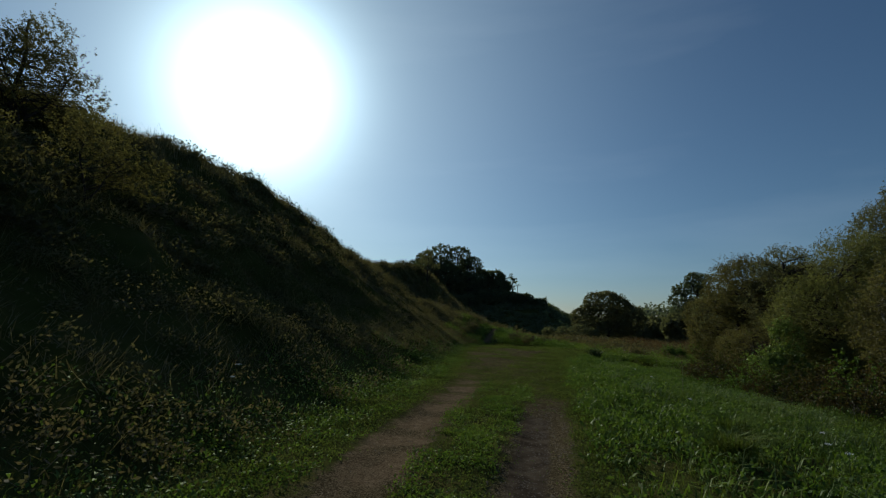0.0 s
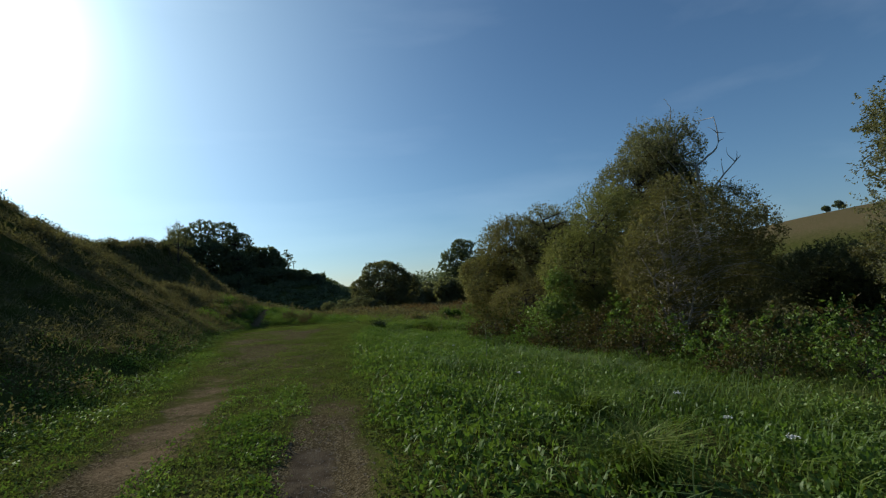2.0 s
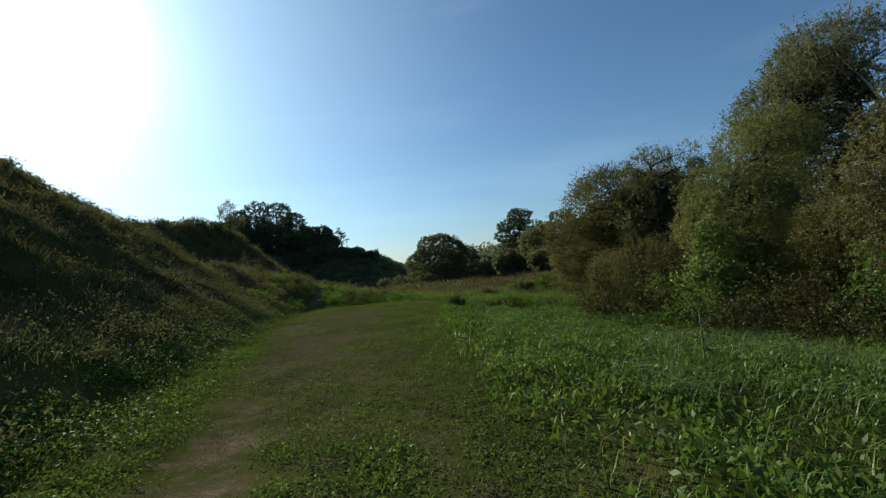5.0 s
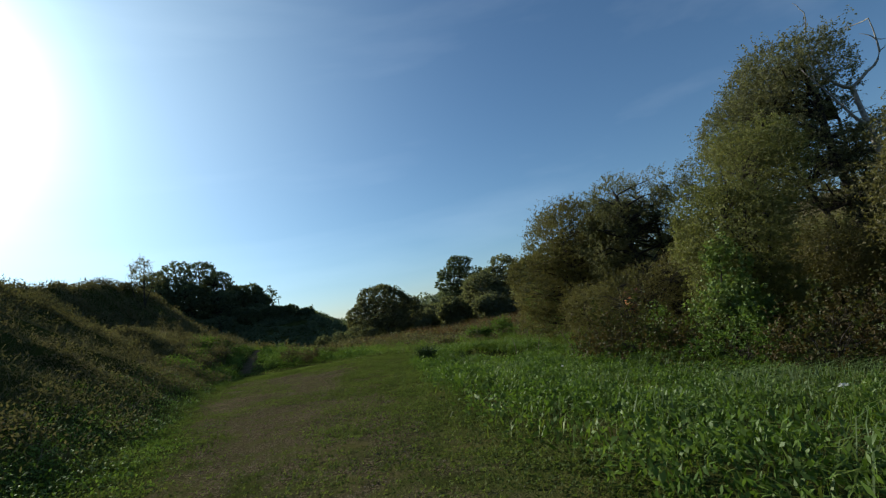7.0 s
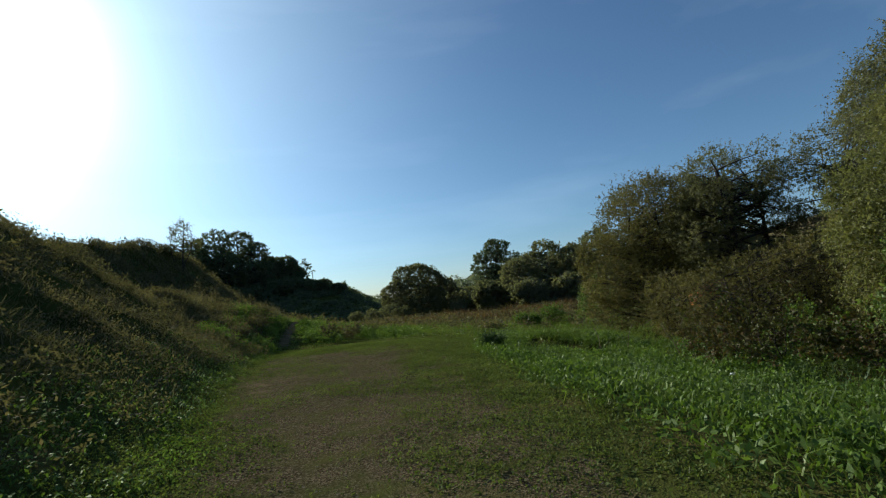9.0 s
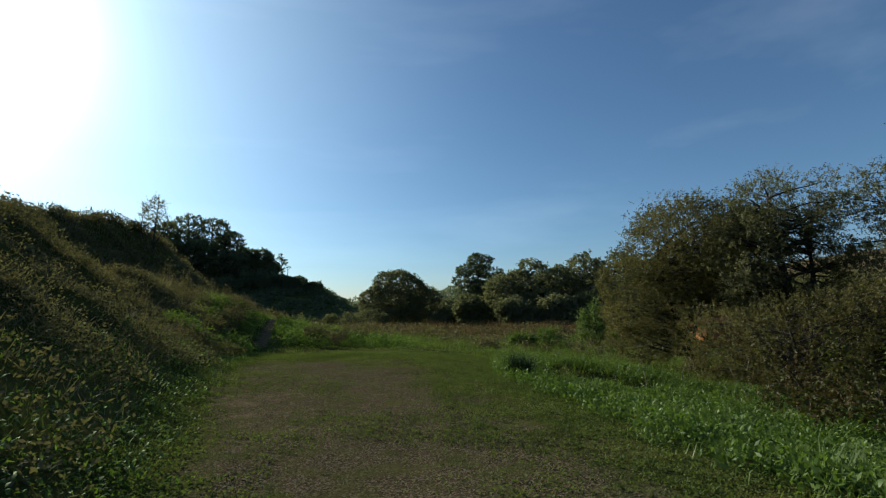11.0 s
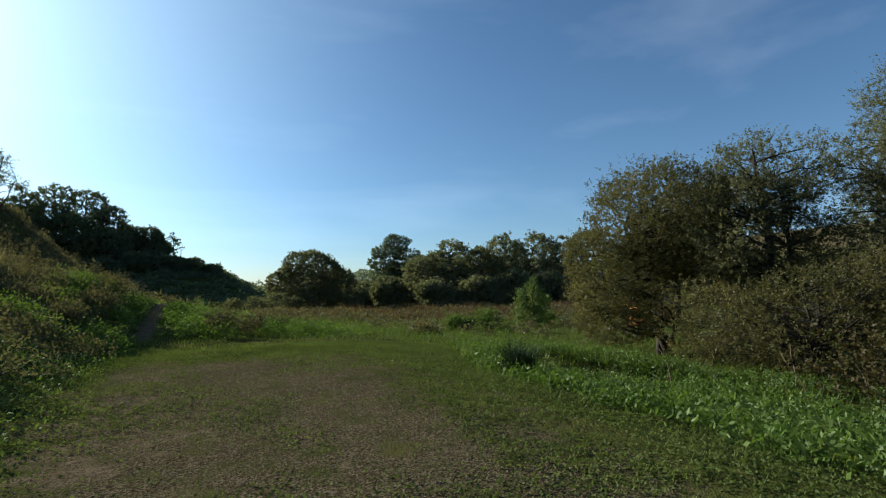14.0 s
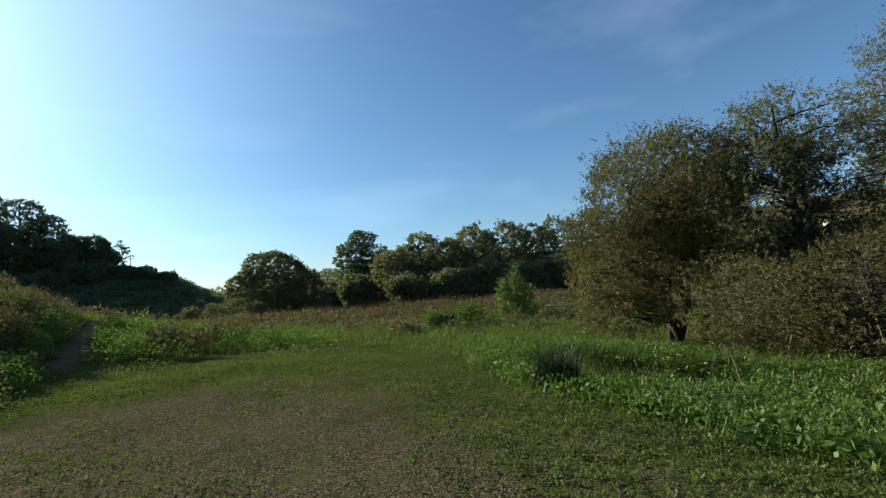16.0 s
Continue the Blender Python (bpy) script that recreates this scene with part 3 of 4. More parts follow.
p = scatter(-16.5, -8, -6, 36, 2400, lambda x, y: np.clip(0.4 + 0.8 * wave(x, y, 3.0, 33), 0.05, 1))
stuff("slope_shrubs", narrow_leaves(mounds(p, 60, 0.42, 0.42), 0.12, 0.055, -0.4, 0.5), WEED, "taller weeds scattered on the upper slope", "herbs")
p = scatter(-5.6, -3.2, -2, 30, 30000, lambda x, y: ease(track_left(y) + 0.3 - x, 0, 0.5) * np.clip(0.5 + 0.6 * wave(x, y, 1.4, 34), 0.1, 1))
p[:, 2] += rng.uniform(0, 0.12, len(p))
stuff("foot_herbs", rosette_leaves(p, 0.062, 0.026, 0.8), HERB, "fresh green weeds along the foot of the slope", "herbs")
# far part of the slope and the knoll
p = scatter(-24, -2.8, 27, 64, 9500, lambda x, y: ease(hill_foot(y) + 0.8 - x, 0, 1) * (0.65 + 0.4 * wave(x, y, 3, 27)))
stuff("knoll_grass", blades(tufted(p, 7, 0.10), 0.34 + 0.35 * np.repeat(rng.uniform(0, 1, len(p)) ** 2, 7), 0.026, 0.6, plain=True), SLOPE, "tall half-dry grass on the round knoll", "grass")
p = scatter(-12, -3.4, 26, 46, 1050, lambda x, y: ease(hill_foot(y) + 0.5 - x, 0, 0.6) * np.clip(0.6 + 0.7 * wave(x, y, 2.4, 35), 0.15, 1))
q = scatter(-18, -6, 40, 58, 1300)
stuff("knoll_weeds", join(narrow_leaves(mounds(p, 120, 0.6, 0.42), 0.075, 0.034, -0.7, 0.5), narrow_leaves(mounds(q, 24, 0.55, 0.5), 0.19, 0.08, -0.6, 0.5)), WEED, "rough humps of tall weeds on the knoll", "herbs")
p = scatter(-34, 15, 103, 142, 700, lambda x, y: ease(18 - x, 0, 4))
stuff("hill_scrub", narrow_leaves(mounds(p, 60, 1.5, 0.9), 0.5, 0.3, 0.0, 0.5), HAZED_OAK, "dark scrub covering the flank of the far hill", "scrub")
# ridge grass against the sky
p = scatter(-18.5, -13, -10, 48, 4500)
q = scatter(-17, -13.5, -8, 48, 900)
stuff("ridge_grass", join(blades(tufted(p, 5, 0.15), 0.45, 0.016, 0.4, plain=True), blades(tufted(q, 3, 0.06), 0.62, 0.022, 0.3, plain=True)), SLOPE, "tall seeding grass along the ridge", "grass")
# meadow ahead
p = scatter(-6, 24, 25, 48, 74000, lambda x, y: ease(y, 25.2 + 0.25 * wave(x, y, 2, 3), 27.5) * ease(x, hill_foot(y) - 1, hill_foot(y) + 0.6) * (0.7 + 0.4 * wave(x, y, 3, 28)) * (1 - ease(earth_mask(x, y), 0.2, 0.5)))
stuff("meadow_grass", blades(p, (0.09 + 0.20 * ease(p[:, 1], 28, 36)) * (1 + 0.35 * wave(p[:, 0], p[:, 1], 2.5, 68)), 0.020, 0.6, plain=True), MEADOW, "sunlit green meadow grass beyond the track", "grass")
p = scatter(-2.95, 2.4, 29.2, 37, 260, lambda x, y: np.clip(0.6 + 0.7 * wave(x, y, 2.4, 36), 0.05, 1) * (1 - ease(earth_mask(x, y), 0.1, 0.4)) * ease(y - 29.4, 0, 0.7 + 0.9 * ease(x, -2, 1)))
p = np.concatenate([p, scatter(-5.8, -3.75, 26.5, 34, 90, lambda x, y: (1 - ease(earth_mask(x, y), 0.1, 0.4)) * ease(apron_foot(y) + 0.2 - x, 0, 0.3))])
stuff("meadow_weeds", leaves(mounds(p, 150, 0.42, 0.50), 0.085, 0.038, -0.3, 0.5), HERB, "rank green nettles beside the footpath", "herbs")
p = scatter(0, 24, 33, 47, 420, lambda x, y: np.clip(0.4 + 0.8 * wave(x, y, 4, 37), 0.05, 1))
stuff("tall_weeds", leaves(mounds(p, 50, 0.5, 0.6), 0.16, 0.07, -0.2, 0.5), WEED, "tall olive weeds at the back of the meadow", "herbs")
p = scatter(2.5, 22, 2, 30, 52000, lambda x, y: clear_of_ditch(x, y) * ease(x, 3.4, 5.5) * (0.6 + 0.5 * wave(x, y, 2.5, 29)))
stuff("bank_grass", blades(p, 0.34 * (1 - 0.5 * low_growth(p[:, 0], p[:, 1])), 0.016, 1.0, plain=True), GRASS, "rank green grass under the willows", "grass")
# dark sedge along the ditch, its colour standing in for the bank's shade
p = scatter(3, 7, 18, 26, 60000, lambda x, y: ditch(x, y)[1] * np.exp(-((ditch(x, y)[0] - 0.26) / 0.15) ** 2))
stuff("ditch_shade_sedge", blades(p, 0.24, 0.014, 1.0, drift=3.5), SEDGE_AND_SHADE, "dark sedge painting the shade on the ditch's far bank", "sedge")
p = scatter(-8, 46, 42, 72, 1250, lambda x, y: ease(y, 42, 47) * np.clip(0.45 + 0.8 * wave(x, y, 7, 40), 0.05, 1))
stuff("valley_weeds", narrow_leaves(mounds(p, 46, 0.8, 0.75), 0.24, 0.11, -0.5, 0.5), WEED, "rank olive weeds across the valley floor", "herbs")
p = scatter(12, 44, -4, 36, 800, lambda x, y: np.clip(0.5 + 0.6 * wave(x, y, 5, 41), 0.1, 1))
stuff("far_bank_weeds", narrow_leaves(mounds(p, 50, 0.8, 0.5), 0.22, 0.09, -0.5, 0.5), WEED, "rough weeds on the low ground behind the willows", "herbs")
# dry reeds before the thickets
p = scatter(-2, 44, 43, 68, 46000, lambda x, y: ease(y, 44 + 0.12 * x, 49 + 0.12 * x) * np.clip(0.5 + 0.8 * wave(x, y, 6, 30), 0.03, 1) * (0.12 + 0.88 * ease(x, 5, 11)))
stuff("reed_bed", blades(p, 0.75 + 0.35 * wave(p[:, 0], p[:, 1], 6, 39), 0.05, 0.5, plain=True), REED, "belt of dry reddish-brown reeds in the valley", "reeds")

# ---- trees and shrubs ----


def tube(path, radii, sides=7):
    """A tapering limb along a path."""
    path = np.asarray(path, float)
    t = np.gradient(path, axis=0)
    t /= np.linalg.norm(t, axis=1)[:, None] + 1e-9
    ref = np.where(np.abs(t[:, 2:3]) > 0.9, [[1.0, 0, 0]], [[0, 0, 1.0]])
    u = np.cross(t, ref)
    u /= np.linalg.norm(u, axis=1)[:, None] + 1e-9
    v = np.cross(t, u)
    a = np.linspace(0, 2 * math.pi, sides, endpoint=False)
    ring = path[:, None] + (u[:, None] * np.cos(a)[None, :, None] + v[:, None] * np.sin(a)[None, :, None]) * np.asarray(radii)[:, None, None]
    k = len(path)
    i = np.arange(k * sides).reshape(k, sides)
    j = np.roll(i, -1, 1)
    f = np.stack([i[:-1], j[:-1], j[1:], i[1:]], -1).reshape(-1, 4)
    return ring.reshape(-1, 3), f


def limb(a, b, r0, r1, sag=0.0, wiggle=0.06, k=8, g=rng, sides=7):
    a, b = np.asarray(a, float), np.asarray(b, float)
    s = np.linspace(0, 1, k)[:, None]
    length = np.linalg.norm(b - a)
    bow, kink = g.normal(0, wiggle * length / 2.2, (2, 3))
    path = a + (b - a) * s + bow * np.sin(s * math.pi) + kink * 0.55 * np.sin(s * 2 * math.pi + 0.4) * np.sin(s * math.pi) + g.normal(0, wiggle * length / 22, (k, 3)) * np.sin(s * math.pi)
    path[:, 2] += sag * length * np.sin(s[:, 0] * math.pi)
    return tube(path, np.linspace(r0, r1, k), sides), path


def plant(name, x, y, lobes, stems, leaf, count, mat, label, category, group="", clumps=60, clump=0.15, droop=0.3, radius=0.09, bark=None, bare=0, seed=1, twigs=True, width=0.42, fill=0.4):
    """A tree or shrub: stems from the ground, boughs to every clump and a crown of single leaves. Lobes are (dx, dy, height, rx, ry, rz) from the foot."""
    g = np.random.default_rng(seed)
    z0 = float(land(x, y))
    thing = new(name)
    thing.location = (x, y, z0)
    tagged(thing, label, category, group)
    lobes = np.asarray(lobes, float)
    rough = [lobes * [1, 1, 1, 0.93, 0.93, 0.93]]
    for row in lobes:
        for _ in range(6):
            d = g.normal(0, 1, 3)
            d /= np.linalg.norm(d)
            k = g.uniform(0.36, 0.55)
            rough.append(np.concatenate([row[:3] + d * row[3:] * (1.04 - k), row[3:] * k])[None])
    lobes = np.concatenate(rough)
    lobes[:, 2] = np.maximum(lobes[:, 2], 0.2)
    vol = lobes[:, 3] * lobes[:, 4] * lobes[:, 5]
    which = g.choice(len(lobes), clumps, p=vol ** 0.8 / (vol ** 0.8).sum())
    d = g.normal(0, 1, (clumps, 3))
    d /= np.linalg.norm(d, axis=1)[:, None]
    rad = g.uniform(0.12, 1.0, clumps) ** 0.5 * g.uniform(0.78, 0.97, clumps)
    centre = lobes[which, :3] + d * lobes[which, 3:] * rad[:, None]
    centre[:, 2] = np.maximum(centre[:, 2], 0.15)
    wood, heads = [], []
    for i, (dx, dy, top, r) in enumerate(stems):
        foot = g.normal(0, 0.12 if len(stems) > 1 else 0.0, 3) * [1, 1, 0]
        geo, path = limb(foot - [0, 0, 0.15], (dx, dy, top), r, r * 0.35, wiggle=0.10, k=10, g=g, sides=8)
        part("trunk" if i == 0 else "stem", mesh_of("trunk", *geo), bark or BARK, thing, smooth=True)
        heads.append((path, r))
    for c in centre:
        if not twigs and g.uniform() < 0.6:
            continue
        path, r = heads[g.integers(len(heads))]
        low = path[:, 2] < max(c[2] - 0.1, path[0, 2] + 0.3)
        near_i = np.linalg.norm(path - c, axis=1) + np.where(low, 0, 3.0)
        k = max(1, int(np.argmin(near_i)))
        rr = r * (1 - 0.65 * k / len(path)) * 0.42
        geo, _ = limb(path[k], c, rr, rr * 0.2, sag=0.08, wiggle=0.14, k=6 if leaf < 0.15 else 4, g=g, sides=4 if leaf < 0.15 else 3)
        wood.append(geo)
    for i in range(bare):
        path, r = heads[i % len(heads)]
        a = g.uniform(0, 6.28)
        tip = path[-1] + np.array([math.cos(a) * 0.8, math.sin(a) * 0.8, g.uniform(0.5, 1.6)])
        geo, pp = limb(path[-2], tip, r * 0.3, 0.008, wiggle=0.2, g=g, sides=5)
        wood.append(geo)
        for _ in range(4):
            q = pp[g.integers(3, 8)]
            wood.append(limb(q, q + g.normal(0, 0.35, 3) + [0, 0, 0.2], r * 0.1, 0.005, wiggle=0.2, g=g, sides=4)[0])
    if len(wood) <= 16:
        for geo in wood:
            part("bough", mesh_of("bough", *geo), bark or BARK, thing)
    else:
        part("bough", mesh_of("bough", *join(*wood)), bark or BARK, thing)
    count, leaf, width = (int(count * 2.3), leaf * 0.58, width * 1.25) if leaf < 0.15 else (int(count * 3.0), leaf * 0.52, width * 1.75)
    sizes = np.maximum(lobes[which, 3:].min(axis=1), 0.3 * lobes[:, 3:].max()) ** 0.8 * clump * 1.35 * g.uniform(0.6, 1.4, clumps)
    # leaves stand along short sprays that grow outward and up
    sprays = max(count // 9, 1)
    pick = g.choice(clumps, sprays, p=sizes ** 1.5 / (sizes ** 1.5).sum())
    start = centre[pick] + np.clip(g.normal(0, 1, (sprays, 3)), -1.35, 1.35) * sizes[pick][:, None] * [0.85, 0.85, 0.7]
    home = lobes[which[pick], :3]
    # the outer skin of the lobes, closed by a share of the sprays
    shell = np.flatnonzero(g.uniform(size=sprays) < fill)
    tries = len(shell) * 3
    lob = lobes[g.choice(len(lobes), tries, p=vol ** 0.67 / (vol ** 0.67).sum())]
    d = g.normal(0, 1, (tries, 3))
    d /= np.linalg.norm(d, axis=1)[:, None]
    q = lob[:, :3] + d * lob[:, 3:] * g.uniform(0.68, 0.93, (tries, 1))
    deep = np.min([np.sum(((q - w[:3]) / w[3:]) ** 2, axis=1) for w in lobes], axis=0)
    outer = np.argsort(deep < 0.5, kind="stable")[:len(shell)]
    start[shell], home[shell] = q[outer], lob[outer, :3]
    way = start - home
    way = way / (np.linalg.norm(way, axis=1)[:, None] + 1e-6) * 0.6 + [0, 0, 0.45] + g.normal(0, 0.45, (sprays, 3))
    reach = (leaf * (2.6 if leaf < 0.12 else 0.7) * g.uniform(0.5, 1.7, sprays))[:, None]
    along = np.minimum(g.integers(0, sprays, count), sprays - 1)
    pts = start[along] + way[along] * reach[along] * g.uniform(0, 1, (count, 1)) + g.normal(0, leaf * 0.3, (count, 3))
    pts[:, 2] = np.maximum(pts[:, 2], 0.06)
    part("crown", mesh_of("crown", *narrow_leaves(pts, leaf, leaf * width, droop)), mat, thing)
    return thing


THICKET = "willows along the stream"
plant("willow", 11.3, 25.4, [(-0.2, 0, 4.25, 2.7, 2.6, 2.15), (-1.7, 0.5, 2.5, 1.8, 1.8, 1.9), (2.2, 0.5, 4.2, 2.2, 2.2, 1.9), (1.4, -0.4, 3.2, 1.5, 1.5, 1.0), (-1.9, 0.3, 1.2, 1.4, 1.3, 1.0), (0.9, -0.7, 3.0, 1.5, 1.3, 1.0)],
      [(-0.9, 0.6, 4.2, 0.15), (0.6, 0.8, 4.6, 0.12), (1.3, 0.2, 3.6, 0.10)], 0.12, 58000, WILLOW, "round olive-green willow with a dark forked trunk", "tree", THICKET, clumps=260, clump=0.17, seed=11, fill=0.50)
plant("willow", 12.3, 22.2, [(-0.6, 0, 5.3, 1.9, 1.8, 1.3), (1.0, 0.6, 4.9, 1.5, 1.3, 1.1), (1.5, 0.2, 3.8, 1.1, 1.0, 0.9), (-1.5, 0.4, 3.7, 1.4, 1.2, 1.1), (-1.0, 0.8, 2.7, 1.4, 1.3, 1.0), (-0.4, 0.3, 2.3, 1.6, 1.4, 0.9), (1.6, 0.0, 3.1, 1.5, 1.3, 1.1)],
      [(-0.9, 0.1, 5.6, 0.17), (1.0, 0.4, 5.0, 0.11)], 0.11, 27000, WILLOW_GREY, "open grey-green willow on leaning trunks", "tree", THICKET, clumps=180, clump=0.17, seed=12, fill=0.2)
plant("willow", 14.5, 19.9, [(0.3, 0.6, 5.5, 1.8, 1.7, 1.4), (3.5, 0.9, 7.5, 1.8, 1.8, 1.9), (3.2, 1.0, 4.8, 2.2, 1.8, 1.8), (1.0, 0.8, 4.0, 1.7, 1.5, 1.3), (0.6, 0.6, 2.2, 1.7, 1.4, 1.3), (-0.9, 0.9, 4.6, 1.4, 1.3, 1.4), (-0.8, 0.6, 3.0, 1.4, 1.2, 1.2)],
      [(2.0, 0.5, 6.6, 0.17), (-0.5, 0.4, 4.6, 0.10)], 0.11, 32000, WILLOW_GREY, "grey-green willow leaning over the thicket", "tree", THICKET, clumps=180, clump=0.17, seed=13, fill=0.35)
plant("willow_shrub", 9.4, 20.3, [(0, 0, 1.3, 1.8, 1.6, 1.4), (1.9, -1.0, 1.5, 1.9, 1.5, 1.6), (-0.3, 1.6, 1.0, 1.4, 1.3, 1.1), (3.7, -1.6, 1.6, 1.9, 1.5, 1.8), (2.4, 1.0, 1.4, 1.8, 1.5, 1.5), (0.2, 2.8, 1.2, 1.4, 1.3, 1.3)],
      [(-0.5, 0, 1.9, 0.05), (0.6, 0.2, 2.1, 0.05), (1.6, -0.4, 2.0, 0.05), (2.6, -1.0, 2.1, 0.05)], 0.09, 46000, WILLOW, "dense low olive-brown willow bush down to the ground", "shrub", THICKET, clumps=280, clump=0.17, seed=14, fill=0.60)
plant("willow", 14.5, 16.5, [(-0.2, 0.3, 7.4, 2.0, 2.0, 1.9), (-1.4, 1.0, 6.1, 1.6, 1.7, 1.6), (2.0, -0.5, 4.8, 1.4, 1.4, 1.2), (-0.3, 0.3, 4.6, 2.0, 1.8, 1.5), (1.4, -0.6, 2.8, 1.7, 1.5, 1.3)],
      [(0.2, 0.1, 7.8, 0.20), (1.4, 0.2, 6.2, 0.13), (-1.2, 0.8, 6.2, 0.12)], 0.12, 46000, WILLOW_GREY, "tall old grey-green willow with a broad crown", "tree", THICKET, clumps=300, clump=0.16, seed=15, fill=0.45)
plant("willow_shrub", 9.9, 15.9, [(-0.8, 0, 2.6, 1.6, 1.5, 1.9), (0.7, 0.2, 4.3, 1.7, 1.5, 1.6), (-0.6, 0, 1.3, 1.5, 1.4, 1.2)],
      [(0.1, 0, 4.2, 0.07), (0.8, 0.2, 4.8, 0.07), (-0.7, 0.2, 3.2, 0.05)], 0.10, 36000, WILLOW_LIGHT, "upright yellow-green willow shrub", "shrub", THICKET, clumps=240, clump=0.17, seed=16, fill=0.30)
plant("sallow_shrub", 8.9, 11.3, [(0.8, 0, 3.4, 1.5, 1.4, 1.8), (-0.2, 0.2, 2.4, 1.3, 1.2, 1.7), (2.2, 0, 2.8, 1.3, 1.2, 1.5), (0.6, 0, 1.2, 1.6, 1.3, 1.1), (2.9, -0.4, 3.1, 0.9, 0.9, 1.0), (3.2, -0.3, 1.6, 1.0, 1.0, 1.0)],
      [(-0.2, 0, 3.6, 0.045), (0.3, 0.1, 4.0, 0.045), (0.9, -0.2, 4.2, 0.04), (-0.7, 0.2, 2.9, 0.04), (1.9, 0.2, 3.4, 0.035)], 0.105, 28000, WILLOW, "loose many-stemmed sallow with thin pale stems", "shrub", THICKET, clumps=210, clump=0.18, seed=17, bark=DEADWOOD)
plant("hop_vine", 7.3, 14.9, [(0, 0, 0.85, 0.95, 0.7, 0.7), (0.4, 0.1, 1.8, 0.5, 0.4, 0.7)], [(0.2, 0.1, 2.0, 0.03), (-0.3, 0, 1.0, 0.025)], 0.11, 4200, VINE, "bright yellow-green vine smothering a bush", "vine", clumps=60, clump=0.22, width=0.8, seed=18)
plant("willow", 17.5, 13.0, [(0, 0, 1.8, 2.1, 2.0, 1.4), (1.9, -0.7, 1.5, 1.9, 1.9, 1.2)], [(0.2, 0, 2.9, 0.12), (1.5, -0.5, 2.5, 0.09)], 0.13, 22000, WILLOW, "wide dark willow bush", "tree", THICKET, clumps=170, clump=0.17, seed=19)
plant("willow", 16.2, 9.3, [(0, 0, 2.5, 1.7, 1.6, 1.0), (1.6, -0.6, 2.2, 1.5, 1.5, 1.0)], [(0.5, 0, 2.5, 0.10), (-0.5, 0.3, 2.4, 0.08), (1.5, -0.5, 2.3, 0.08)], 0.12, 12000, WILLOW, "low spreading willow on bent dark stems", "tree", THICKET, clumps=120, clump=0.17, seed=20)
plant("willow_shrub", 12.2, 13.4, [(0, 0, 1.4, 1.9, 1.6, 1.5), (1.8, 0.8, 1.6, 1.7, 1.6, 1.6)], [(0.2, 0, 2.4, 0.05), (1.5, 0.6, 2.6, 0.05), (-0.6, 0, 2.0, 0.04)], 0.11, 22000, WILLOW, "dense dark willow shrub under the tall trees", "shrub", THICKET, clumps=170, clump=0.18, seed=21, fill=0.50)
plant("willow_shrub", 12.6, 18.2, [(0, 0, 1.5, 1.7, 1.6, 1.6), (-1.4, -0.2, 1.2, 1.4, 1.3, 1.3)], [(0.2, 0, 2.4, 0.05), (-1.2, 0, 2.0, 0.05)], 0.11, 20000, WILLOW, "olive willow shrub filling the gap in the thicket", "shrub", THICKET, clumps=160, clump=0.18, seed=22, fill=0.50)

plant("willow_shrub", 12.0, 15.7, [(0, 0, 1.5, 1.4, 1.3, 1.4), (0.9, 0.6, 2.1, 1.2, 1.1, 1.1)], [(0.1, 0, 2.2, 0.05), (0.8, 0.4, 2.6, 0.045)], 0.11, 11000, WILLOW, "dark willow shrub at the foot of the tall willow", "shrub", THICKET, clumps=120, clump=0.18, seed=23, fill=0.5)

# dead tree: pale forked limbs without leaves
dead = tagged(new("dead_tree"), "bare dead tree with pale crooked forked limbs", "tree")
dead.location = (14.8, 15.5, float(land(14.8, 15.5)))
dead.scale = (0.9, 0.9, 0.9)
gd = np.random.default_rng(5)
geo, trunk_path = limb((0, 0, -0.2), (0.1, 0.1, 7.4), 0.16, 0.07, wiggle=0.05, k=12, g=gd, sides=8)
part("trunk", mesh_of("trunk", *geo), DEADWOOD, dead, smooth=True)
for k, tip in ((11, (-0.7, 0.5, 9.6)), (11, (0.8, -0.5, 9.5)), (9, (-1.5, 0.4, 8.1)), (8, (1.6, -0.9, 7.6)), (7, (1.9, -0.2, 6.4))):
    geo, pp = limb(trunk_path[k], tip, 0.06, 0.015, sag=-0.08, wiggle=0.16, k=9, g=gd, sides=6)
    arm = part("limb", mesh_of("limb", *geo), DEADWOOD, dead, smooth=True)
    for _ in range(4):
        q = pp[gd.integers(3, 9)]
        geo2, _ = limb(q, q + gd.normal(0, 0.4, 3) + [0, 0, 0.35], 0.022, 0.006, wiggle=0.2, k=6, g=gd, sides=5)
        part("twig", mesh_of("twig", *geo2), DEADWOOD, arm)

# rusty undergrowth before the willows, three kinds repeated
BRAMBLES = "brambles under the willows"
kinds = [plant("bramble", x, y, [(0, 0, 0.3, 1.2, 1.1, 0.4), (0.4, 0.3, 0.7, 0.28, 0.28, 0.5), (-0.5, 0.1, 0.6, 0.3, 0.3, 0.45), (0.1, -0.5, 0.75, 0.25, 0.25, 0.45)], [(0.2, 0, 0.8, 0.012), (-0.3, 0.2, 0.7, 0.012), (0.1, -0.3, 0.7, 0.012)], 0.10, 1150, m, lab, "shrub", BRAMBLES, clumps=55, clump=0.2, seed=30 + i, width=0.6)
         for i, (x, y, m, lab) in enumerate([(6.3, 9.4, RUST, "low tangle of rusty-leaved brambles"), (7.0, 7.6, HERB, "dark green nettle clump under the willows"), (6.1, 12.2, RUST, "rust-brown weed clump at the thicket's edge")])]
